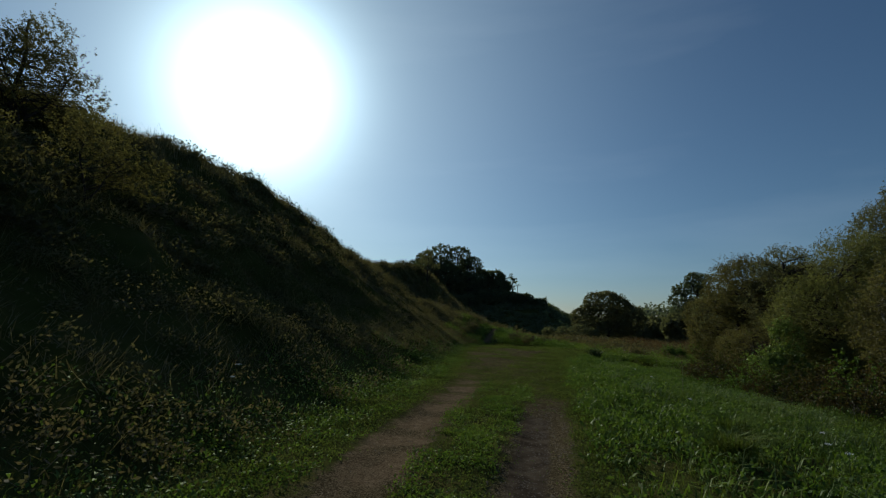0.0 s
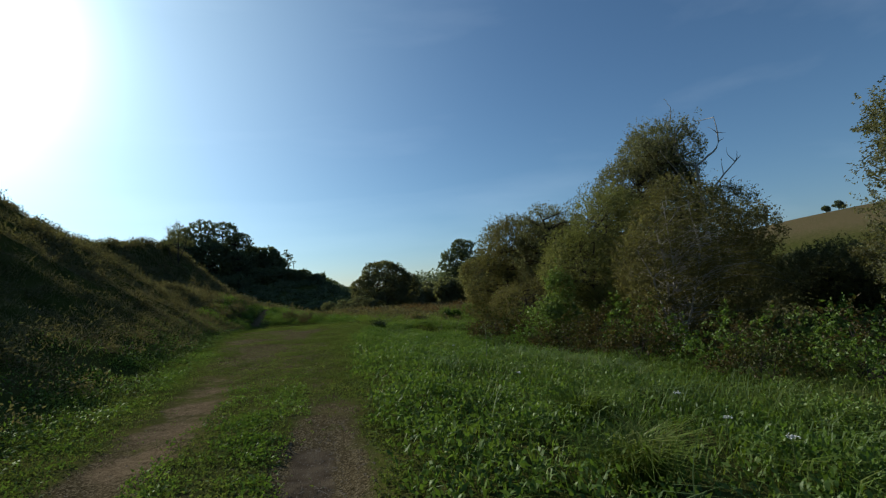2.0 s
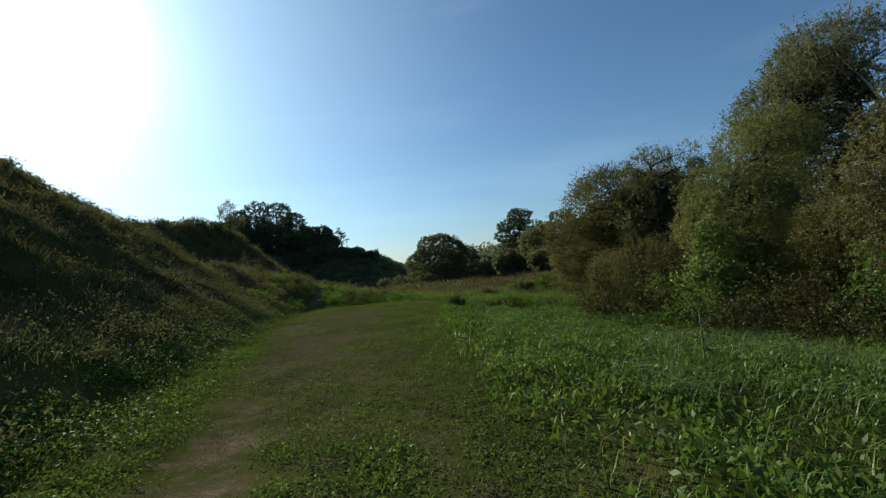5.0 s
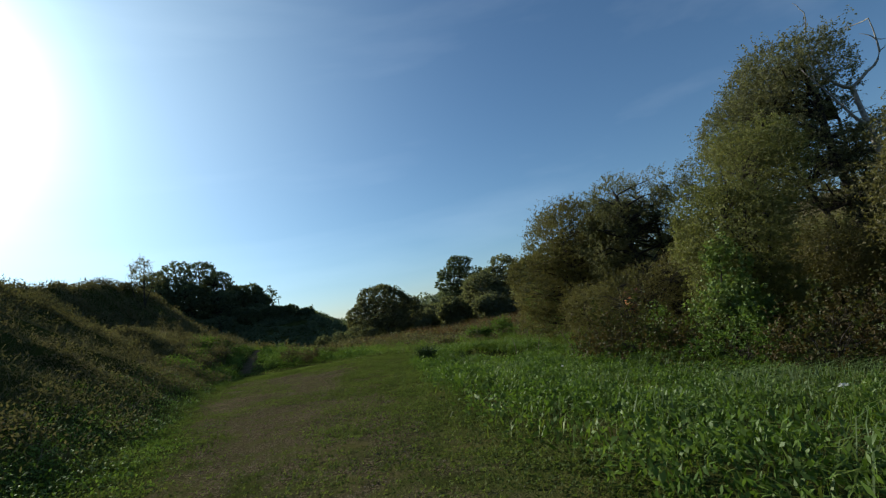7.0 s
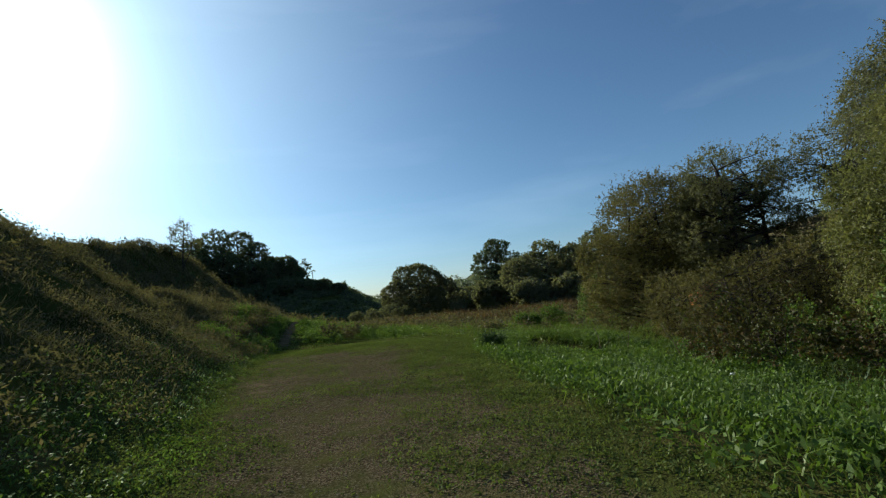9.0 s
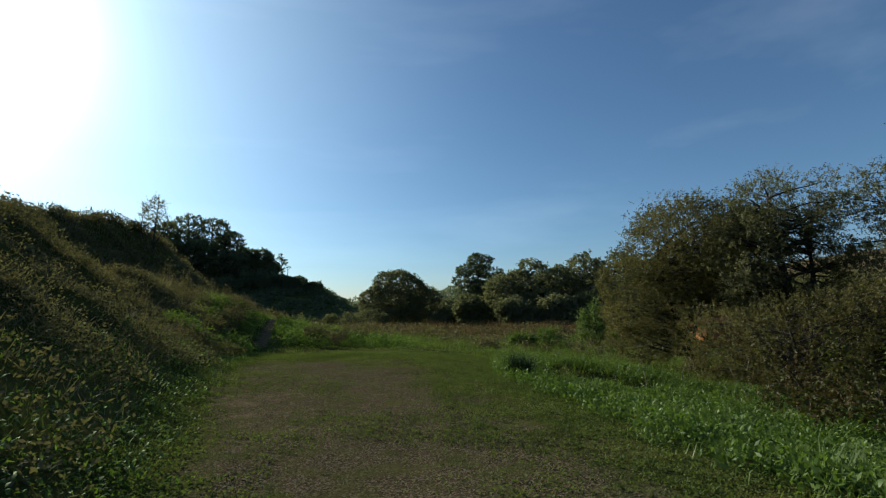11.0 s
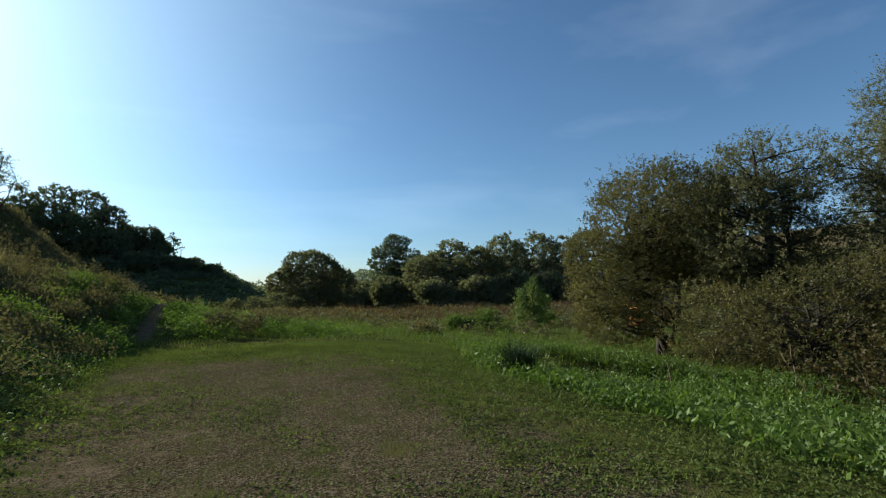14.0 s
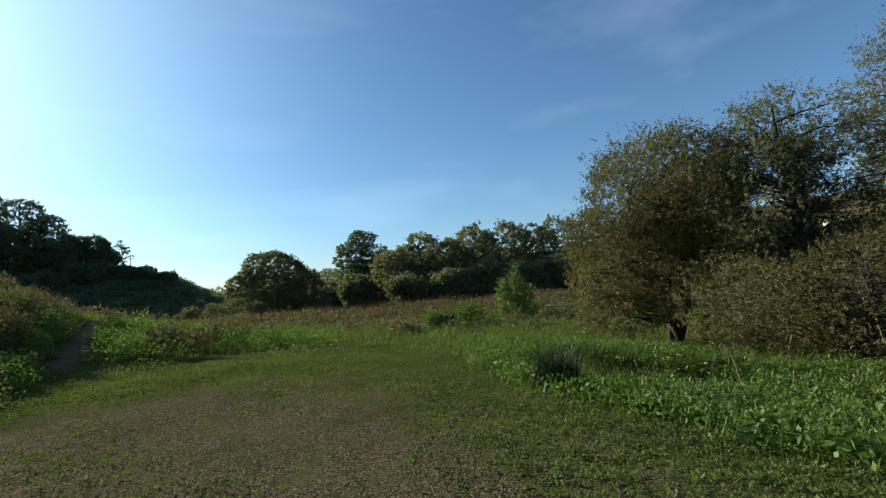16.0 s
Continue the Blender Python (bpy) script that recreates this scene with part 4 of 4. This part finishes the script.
for i, (x, y) in enumerate([(6.2, 6.4), (7.4, 5.4), (8.8, 6.4), (8.2, 8.6), (9.8, 8.0), (11.2, 7.4), (10.4, 9.6), (7.4, 10.6), (6.5, 10.9), (7.2, 12.6), (5.9, 13.6), (6.6, 15.2), (6.0, 16.6), (7.6, 17.0), (6.6, 18.2), (8.2, 13.4), (12.6, 9.2), (9.4, 4.6), (11.0, 5.4), (12.8, 6.6), (8.4, 18.4)]):
    copy_thing(kinds[i % 3], pose(x, y, float(land(x, y)), 0, 0, i * 67) @ Matrix.Scale(0.85 + 0.35 * ((i * 7) % 5) / 4, 4))

# bent dry stalks at the edge of the thicket
for i, (x, y, a) in enumerate([(6.4, 19.4, 0.5), (6.0, 19.0, 2.0), (6.9, 18.6, 2.6), (5.4, 20.2, 0.2), (4.9, 20.6, 1.2)]):
    geo, _ = limb((0, 0, -0.05), (0.35 * math.cos(a), 0.35 * math.sin(a), 0.75), 0.012, 0.006, sag=0.15, wiggle=0.1, g=np.random.default_rng(40 + i), sides=5)
    stalk = tagged(part("dry_stalk", mesh_of("dry_stalk", *geo), STRAW), "pale dry weed stalk bent over in the grass", "stalk", "dry stalks")
    stalk.location = (x, y, float(land(x, y)))

# hogweed gone to seed, standing over the verge
hogweed = tagged(new("hogweed"), "pale green seeding hogweed standing over the verge", "weed")
hogweed.location = (2.6, 9.4, float(land(2.6, 9.4)))
hogweed.scale = (0.82, 0.82, 0.82)
gh = np.random.default_rng(61)
SEED_STALK = rough_material("seed_stalk", (0.12, 0.15, 0.06), (0.20, 0.22, 0.11), 30.0)
geo, hog = limb((0, 0, -0.05), (0.05, 0.03, 0.86), 0.017, 0.010, wiggle=0.04, k=8, g=gh, sides=7)
part("stem", mesh_of("stem", *geo), SEED_STALK, hogweed, smooth=True)
for k, tip in ((7, (0.0, 0.0, 1.0)), (7, (0.13, 0.02, 0.97)), (7, (-0.06, 0.05, 0.95)), (5, (0.17, 0.0, 0.74)), (4, (-0.13, 0.03, 0.62))):
    geo, ray_path = limb(hog[k], tip, 0.005, 0.003, sag=0.1, wiggle=0.08, k=6, g=gh, sides=5)
    ray_part = part("ray", mesh_of("ray", *geo), SEED_STALK, hogweed)
    part("seed_head", mesh_of("seed_head", *leaves(np.asarray(tip) + gh.normal(0, 0.014, (40, 3)), 0.022, 0.010, 0.2, 0.5)), SEED_STALK, ray_part)["kind"] = "stuff"
for k, a in ((3, 0.4), (4, 3.2), (5, 5.0)):
    way = np.array([math.cos(a), math.sin(a), 0.1])
    part("leaf", mesh_of("leaf", *leaves(hog[k] + way * gh.uniform(0.02, 0.14, (9, 1)) + gh.normal(0, 0.015, (9, 3)), 0.09, 0.05, 0.5, 0.3)), HERB, hogweed)

# upright weeds on the bank beside the footpath
for i, (x, y, h) in enumerate([(-5.6, 31.5, 1.1), (-6.6, 34.0, 1.3), (-5.2, 36.0, 1.0), (-7.8, 36.5, 1.4), (-6.2, 39.0, 1.2), (-9.0, 41.0, 1.3)]):
    plant("tall_weed", x, y, [(0, 0, h * 0.6, 0.16, 0.16, h * 0.42), (0.1, 0, h * 0.3, 0.25, 0.25, h * 0.25)], [(0.04, 0, h, 0.012)], 0.10, 420, WEED, "upright ragged weed standing on the grassy bank", "weed", "tall weeds on the bank", clumps=14, clump=0.3, seed=200 + i)

# dark bushy weeds in the meadow beside the footpath
for i, (x, y, r, h) in enumerate([(-1.55, 30.4, 0.42, 0.75), (-0.75, 31.2, 0.5, 0.6), (0.25, 33.2, 0.7, 0.65), (1.15, 33.6, 0.6, 0.55), (-4.5, 30.6, 0.45, 0.7), (-4.4, 33.2, 0.5, 0.7), (-4.9, 28.6, 0.5, 0.6)]):
    plant("bushy_weed", x, y, [(0, 0, h * 0.6, r, r, h * 0.42), (r * 0.5, 0, h * 0.85, r * 0.4, r * 0.4, h * 0.35)], [(0.05, 0, h, 0.014), (r * 0.5, 0, h, 0.012), (-r * 0.5, 0.1, h * 0.8, 0.012)], 0.085, 900, WEED, "dark bushy weed standing in the meadow grass", "weed", "bushy weeds beside the footpath", clumps=24, clump=0.24, width=0.6, seed=220 + i)

# sedge tussock by the ditch
tuss = rng.normal(0, 0.12, (620, 3)) * [1, 1, 0]
tussock = tagged(part("sedge_tussock", mesh_of("sedge_tussock", *blades(tuss, 0.62, 0.012, 0.5)), SEDGE_AND_SHADE), "dark blue-green sedge tussock in the grass", "sedge", kind="stuff")
tussock.location = (2.4, 21.7, float(land(2.4, 21.7)))

for x, y in ((1.2, 3.1), (1.8, 4.7)):
    q = rng.normal(0, 0.09, (520, 3)) * [1, 1, 0]
    tuft = tagged(part("grass_tussock", mesh_of("grass_tussock", *blades(q, 0.46, 0.011, 0.95)), GRASS), "long drooping grass tussock in the verge", "grass", kind="stuff")
    tuft.location = (x, y, float(land(x, y)))

plant("sapling", 15.8, 37.6, [(0, 0, 0.7, 0.95, 0.8, 0.6), (0.45, 0, 1.6, 0.5, 0.4, 0.6), (-0.55, 0, 1.7, 0.4, 0.35, 0.6), (0.1, 0, 2.4, 0.3, 0.25, 0.6), (0.95, 0, 1.3, 0.35, 0.4, 0.6), (-0.9, 0, 1.0, 0.35, 0.35, 0.5)], [(0.1, 0, 2.9, 0.05)], 0.16, 3600, VINE, "young bright-green sapling at the meadow's edge", "tree", clumps=60, clump=0.2, seed=50)
for i, (x, y, r) in enumerate([(12.4, 37.4, 0.75), (10.2, 37.2, 0.5), (11.2, 37.6, 0.45), (17.4, 38.2, 0.6)]):
    plant("green_shrub", x, y, [(0, 0, r * 0.75, r, r, r * 0.8)], [(0, 0, r, 0.03)], 0.12, 1400, HERB, "small round green shrub in the meadow", "shrub", "meadow shrubs", clumps=40, clump=0.2, seed=60 + i, width=0.6)
plant("round_bush", 12.6, 77.5, [(0, 0, 4.4, 4.5, 3.4, 4.0), (-3.1, 0, 3.0, 2.6, 2.4, 3.1), (3.4, 0, 3.0, 2.7, 2.4, 3.1), (0, -0.8, 1.6, 3.6, 2.6, 1.8)], [(0, 0, 4.5, 0.12), (-1.6, 0, 3.5, 0.1), (1.7, 0, 3.5, 0.1)], 0.36, 17000, WILLOW_GREY, "large round dark willow bush in the meadow", "shrub", clumps=260, clump=0.2, fill=0.7, seed=70)
plant("tall_tree", 33.5, 97.7, [(0, 0, 11.5, 2.9, 2.6, 1.8), (-2.5, 0, 9.9, 2.9, 2.8, 1.3), (2.4, 0, 9.3, 3.2, 2.8, 1.3), (-2.9, 0, 7.6, 3.5, 3, 1.4), (3.2, 0, 7.0, 3.7, 3, 1.4), (-2.4, 0, 5.4, 3.6, 3, 1.4), (2.6, 0, 4.6, 4.4, 3, 1.8), (-2.0, -1, 2.6, 4.4, 3.4, 2.2)], [(0, 0, 11.5, 0.3)], 0.46, 13000, HAZED_OAK, "tall dark broadleaf tree standing above the thickets", "tree", clumps=170, clump=0.2, fill=0.7, seed=71)

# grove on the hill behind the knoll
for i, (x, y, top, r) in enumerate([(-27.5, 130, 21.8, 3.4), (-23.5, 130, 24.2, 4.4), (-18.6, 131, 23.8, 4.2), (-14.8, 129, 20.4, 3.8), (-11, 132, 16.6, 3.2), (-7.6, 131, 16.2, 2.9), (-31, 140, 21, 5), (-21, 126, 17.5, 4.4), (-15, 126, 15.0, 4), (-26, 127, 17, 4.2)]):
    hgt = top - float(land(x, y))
    plant("grove_tree", x, y, [(0, 0, hgt * 0.62, r, r * 0.9, hgt * 0.36), (r * 0.3, 0, hgt * 0.3, r * 1.1, r * 0.9, hgt * 0.3)], [(0, 0, hgt * 0.85, 0.3)], 0.60, 4000, HAZED_OAK, "dark broadleaf tree of the grove on the hill", "tree", "grove on the hill", clumps=110, clump=0.2, fill=0.7, seed=80 + i)
plant("thin_tree", -3.6, 139, [(0, 0, 4.3, 2.0, 1.7, 2.0), (-1.4, 0, 2.8, 1.7, 1.4, 1.4), (1.2, 0, 3.2, 1.4, 1.2, 1.2), (-0.9, 0, 1.4, 2.3, 1.8, 1.5)], [(0, 0, 5.6, 0.16), (1.1, 0, 3.6, 0.08)], 0.5, 1000, HAZED_OAK, "thin lone tree at the end of the grove", "tree", "grove on the hill", clumps=36, clump=0.2, seed=95, fill=0.1)
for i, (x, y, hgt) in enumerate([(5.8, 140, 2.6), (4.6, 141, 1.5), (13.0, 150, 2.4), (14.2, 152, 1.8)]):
    plant("small_tree", x, y, [(0, 0, hgt * 0.6, hgt * 0.28, hgt * 0.28, hgt * 0.42)], [(0, 0, hgt * 0.9, 0.06)], 0.4, 160, HAZED_OAK, "small upright tree on the skyline beyond the hill", "tree", "trees on the skyline", clumps=14, clump=0.25, seed=240 + i)
for i, (x, y, hgt) in enumerate([(7.6, 74, 2.4), (5.6, 76, 1.9), (9.2, 72.5, 1.7), (3.6, 79, 1.7), (17.2, 74, 2.0)]):
    plant("olive_shrub", x, y, [(0, 0, hgt * 0.5, hgt * 0.75, hgt * 0.7, hgt * 0.5)], [(0, 0, hgt * 0.8, 0.04)], 0.26, 900, HAZED_WILLOW, "low olive shrub beside the round bush", "shrub", "shrubs beside the round bush", clumps=40, clump=0.24, seed=250 + i, fill=0.6)
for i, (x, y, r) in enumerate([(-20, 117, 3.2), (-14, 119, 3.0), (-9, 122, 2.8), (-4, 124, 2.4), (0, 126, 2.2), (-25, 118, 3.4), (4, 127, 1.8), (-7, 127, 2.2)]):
    plant("hill_shrub", x, y, [(0, 0, r * 0.6, r * 1.3, r, r * 0.7)], [(0, 0, r * 0.9, 0.1)], 0.5, 1900, HAZED_OAK, "dark scrub on the flank of the far hill", "shrub", "scrub on the far hill", clumps=50, clump=0.22, fill=0.7, seed=140 + i)
plant("ragged_tree", -11.6, 49.5, [(0.2, 0, 2.9, 0.9, 0.8, 0.8), (1.0, 0, 2.2, 0.7, 0.6, 0.6), (-0.7, 0, 2.2, 0.7, 0.6, 0.6), (0.3, 0, 3.7, 0.6, 0.5, 0.5)], [(0.4, 0, 3.8, 0.07), (-0.6, 0, 2.6, 0.05), (1.0, 0, 2.6, 0.05)], 0.13, 3000, WILLOW_GREY, "ragged small tree on the knoll's brow", "tree", clumps=34, clump=0.2, seed=96, fill=0.1)

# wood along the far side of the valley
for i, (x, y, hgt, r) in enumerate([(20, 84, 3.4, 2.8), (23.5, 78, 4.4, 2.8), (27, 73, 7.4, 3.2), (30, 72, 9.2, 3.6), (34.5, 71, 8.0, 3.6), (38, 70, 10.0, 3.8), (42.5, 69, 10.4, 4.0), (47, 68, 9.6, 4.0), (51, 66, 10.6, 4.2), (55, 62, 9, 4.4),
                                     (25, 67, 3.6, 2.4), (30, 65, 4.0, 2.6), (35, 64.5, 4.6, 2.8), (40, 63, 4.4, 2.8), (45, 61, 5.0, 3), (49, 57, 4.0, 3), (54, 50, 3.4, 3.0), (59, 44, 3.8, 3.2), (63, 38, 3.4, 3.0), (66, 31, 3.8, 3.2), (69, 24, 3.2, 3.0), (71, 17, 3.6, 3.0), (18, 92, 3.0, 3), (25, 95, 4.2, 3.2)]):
    plant("far_willow", x, y, [(0, 0, hgt * 0.60, r * 1.1, r, hgt * 0.45), (r * 0.4, -0.8, hgt * 0.30, r * 1.35, r, hgt * 0.34)], [(0, 0, hgt * 0.8, 0.2)], 0.60, 3300, HAZED_WILLOW, "rounded olive willow in the wood across the valley", "tree", "wood across the valley", clumps=170, clump=0.2, fill=0.7, seed=100 + i)

# far woods along the horizon, too far to count
gw = np.random.default_rng(9)
wp = []
for i in range(170):
    a, dist = radians(gw.uniform(2, 78)), gw.uniform(300, 420)
    cx, cy = math.sin(a) * dist, math.cos(a) * dist
    hh, rr = gw.uniform(5, 10), gw.uniform(5, 9)
    d = gw.normal(0, 1, (150, 3))
    d /= np.linalg.norm(d, axis=1)[:, None]
    q = d * [rr, rr, hh * 0.55] + [cx, cy, hh * 0.45]
    q[:, 2] += land(cx, cy)
    wp.append(q)
stuff("far_woods", leaves(np.concatenate(wp), 1.9, 1.2, 0.0, 0.6), HAZED_WOOD, "pale band of woods along the horizon, haze in its colour", "woods")

# tree and shrub on the slope
plant("small_tree", -12.2, 5.4, [(0, 0.2, 1.6, 1.1, 1.2, 1.0), (0.1, -0.9, 1.2, 0.9, 1.0, 0.9), (0.1, 0.4, 2.5, 0.5, 0.6, 0.7), (0.2, 1.3, 1.4, 0.7, 0.7, 0.7)], [(0, 0, 2.8, 0.06), (0.1, -0.8, 1.9, 0.04), (0.2, 1.0, 1.9, 0.04)], 0.085, 12000, WILLOW, "small leafy tree near the top of the slope", "tree", clumps=110, clump=0.2, seed=130)
plant("slope_shrub", -9.3, 4.6, [(0, 0, 0.9, 0.9, 0.9, 0.8), (0.2, 1.0, 0.7, 0.7, 0.8, 0.6)], [(0, 0, 1.4, 0.025), (0.2, 0.8, 1.1, 0.02)], 0.085, 4000, WILLOW, "olive-green shrub halfway up the slope", "shrub", clumps=60, clump=0.2, seed=131)
plant("slope_shrub", -8.6, 1.6, [(0, 0, 0.9, 1.0, 1.0, 0.8)], [(0, 0, 1.3, 0.025), (0.2, 0.4, 1.0, 0.02)], 0.085, 5000, WILLOW, "olive shrub among the weeds of the slope", "shrub", clumps=60, clump=0.2, seed=132)

# orange shed half hidden behind the willows
shed = tagged(new("garden_shed"), "small orange-red boarded shed behind the willows", "shed")
shed.location = (21.8, 34.0, float(land(21.8, 34.0)))
shed.scale = (0.9, 0.78, 0.70)
ORANGE = rough_material("orange_paint", (0.21, 0.07, 0.02), (0.35, 0.13, 0.035), 8.0, 0.7, 0.2)
ROOF = rough_material("red_roof", (0.10, 0.028, 0.020), (0.18, 0.05, 0.035), 6.0, 0.7, 0.2)


def box(x0, x1, y0, y1, z0, z1):
    v = [(x, y, z) for z in (z0, z1) for y in (y0, y1) for x in (x0, x1)]
    f = [(0, 2, 3, 1), (4, 5, 7, 6), (0, 1, 5, 4), (2, 6, 7, 3), (0, 4, 6, 2), (1, 3, 7, 5)]
    return np.array(v, float), np.array(f)


part("wall", mesh_of("wall", *box(-1.3, 1.3, -1.0, 1.0, -0.1, 1.7)), ORANGE, shed)
for i in range(13):
    part("board", mesh_of("board", *box(-1.3 + i * 0.2, -1.115 + i * 0.2, -1.03 - 0.006 * (i % 2), -1.004, 0.05, 1.68)), ORANGE, shed)
roof_v = np.array([(-1.5, -1.25, 1.62), (1.5, -1.25, 1.62), (1.5, 1.25, 1.62), (-1.5, 1.25, 1.62), (-1.5, 0, 2.35), (1.5, 0, 2.35), (-1.5, -1.25, 1.70), (1.5, -1.25, 1.70), (1.5, 1.25, 1.70), (-1.5, 1.25, 1.70), (-1.5, 0, 2.43), (1.5, 0, 2.43)])
part("roof", mesh_of("roof", roof_v, [(0, 1, 5, 4), (4, 5, 2, 3), (6, 10, 11, 7), (10, 9, 8, 11), (0, 6, 7, 1), (3, 2, 8, 9), (0, 4, 10, 6), (4, 3, 9, 10), (1, 7, 11, 5), (5, 11, 8, 2)]), ROOF, shed)

# white tanks standing on the far hillside
TANK = rough_material("white_plastic", (0.70, 0.70, 0.70), (0.82, 0.82, 0.82), 2.0, 0.4, 0.02, 0.5)
tank = tagged(new("water_tank"), "boxy white water tank standing on the distant hillside", "tank", "tanks on the hillside")
bm = bmesh.new()
bmesh.ops.create_cube(bm, size=1.0, matrix=Matrix.Translation((0, 0, 0.66)) @ Matrix.Diagonal((1.5, 1.1, 1.0, 1)))
bmesh.ops.bevel(bm, geom=list(bm.edges), offset=0.09, segments=3, affect="EDGES")
me = bpy.data.meshes.new("body")
bm.to_mesh(me)
part("body", me, TANK, tank)
part("lid", mesh_of("lid", *tube([(0, 0, 1.15), (0, 0, 1.151), (0, 0, 1.22), (0, 0, 1.221)], [0.01, 0.2, 0.2, 0.01], 14)), TANK, tank)
for i in range(4):
    part("pallet_slat", mesh_of("pallet_slat", *box(-0.75, 0.75, -0.52 + i * 0.29, -0.38 + i * 0.29, -0.03, 0.15)), DEADWOOD, tank)
tank.matrix_basis = pose(120, 53.6, float(land(120, 53.6)), 0, 0, 70) @ Matrix.Scale(0.75, 4)
for x, y, a in ((120, 56.4, 72),):
    copy_thing(tank, pose(x, y, float(land(x, y)), 0, 0, a) @ Matrix.Scale(0.75, 4))

# pole at the end of the grove
pole = tagged(new("utility_pole"), "thin wooden utility pole on the far hilltop", "pole")
pole.location = (-1.9, 140, float(land(-1.9, 140)))
part("post", mesh_of("post", *tube([(0, 0, -0.3), (0, 0, 1.5), (0, 0, 3.0)], [0.09, 0.08, 0.06], 8)), BARK, pole)
part("crossarm", mesh_of("crossarm", *box(-0.45, 0.45, -0.04, 0.04, 2.7, 2.78)), BARK, pole)

for i, (x, y, k) in enumerate([(168, 110, 1.0), (171, 116, 0.7)]):
    plant("hill_tree", x, y, [(0, 0, 1.7 * k, 1.7 * k, 1.5 * k, 1.2 * k), (1.6 * k, 0, 1.1 * k, 1.2 * k, 1.1 * k, 0.9 * k)], [(0, 0, 2.2 * k, 0.15)], 0.6, 700, HAZED_OAK, "small dark tree on the far field's crest", "tree", "trees on the far crest", clumps=40, clump=0.22, seed=170 + i, fill=0.6)

# leafy sallow beside the walk, under which the verge runs on
plant("sallow_shrub", 9.4, 5.5, [(0, 0, 3.0, 1.0, 1.0, 1.7), (0.4, 0.2, 4.4, 0.8, 0.8, 1.1), (0.3, 0.1, 1.6, 1.0, 1.0, 1.0)], [(0.1, 0, 4.6, 0.05), (0.4, 0.2, 4.0, 0.04), (-0.3, 0.1, 3.2, 0.035)], 0.10, 11000, WILLOW_GREY, "slender sallow with loose silvery foliage", "shrub", THICKET, clumps=110, clump=0.2, seed=180, bark=DEADWOOD)

# white yarrow heads in the verge
PETAL = rough_material("white_petal", (0.55, 0.55, 0.50), (0.75, 0.75, 0.70), 40.0, 0.7, 0.1)
STALK = rough_material("green_stalk", (0.05, 0.08, 0.02), (0.09, 0.12, 0.03), 30.0)
gy2 = np.random.default_rng(12)
for i, (x, y) in enumerate([(2.3, 3.4), (2.1, 2.7), (1.6, 5.8), (2.9, 4.6), (-5.0, 3.2), (-4.7, 2.6), (1.9, 9.4), (2.6, 14.2)]):
    yarrow = tagged(new("yarrow"), "white yarrow flower standing in the verge", "flower", "yarrow in the verge")
    yarrow.location = (x, y, float(land(x, y)))
    top = gy2.uniform(0.32, 0.42)
    part("stem", mesh_of("stem", *limb((0, 0, -0.02), (0.02, 0.01, top), 0.004, 0.003, g=gy2, sides=5)[0]), STALK, yarrow)
    q = np.stack([gy2.normal(0.02, 0.013, 60), gy2.normal(0.01, 0.013, 60), top + gy2.normal(0, 0.005, 60)], -1)
    part("flower_head", mesh_of("flower_head", *leaves(q, 0.014, 0.012, 0.0, 0.2)), PETAL, yarrow)
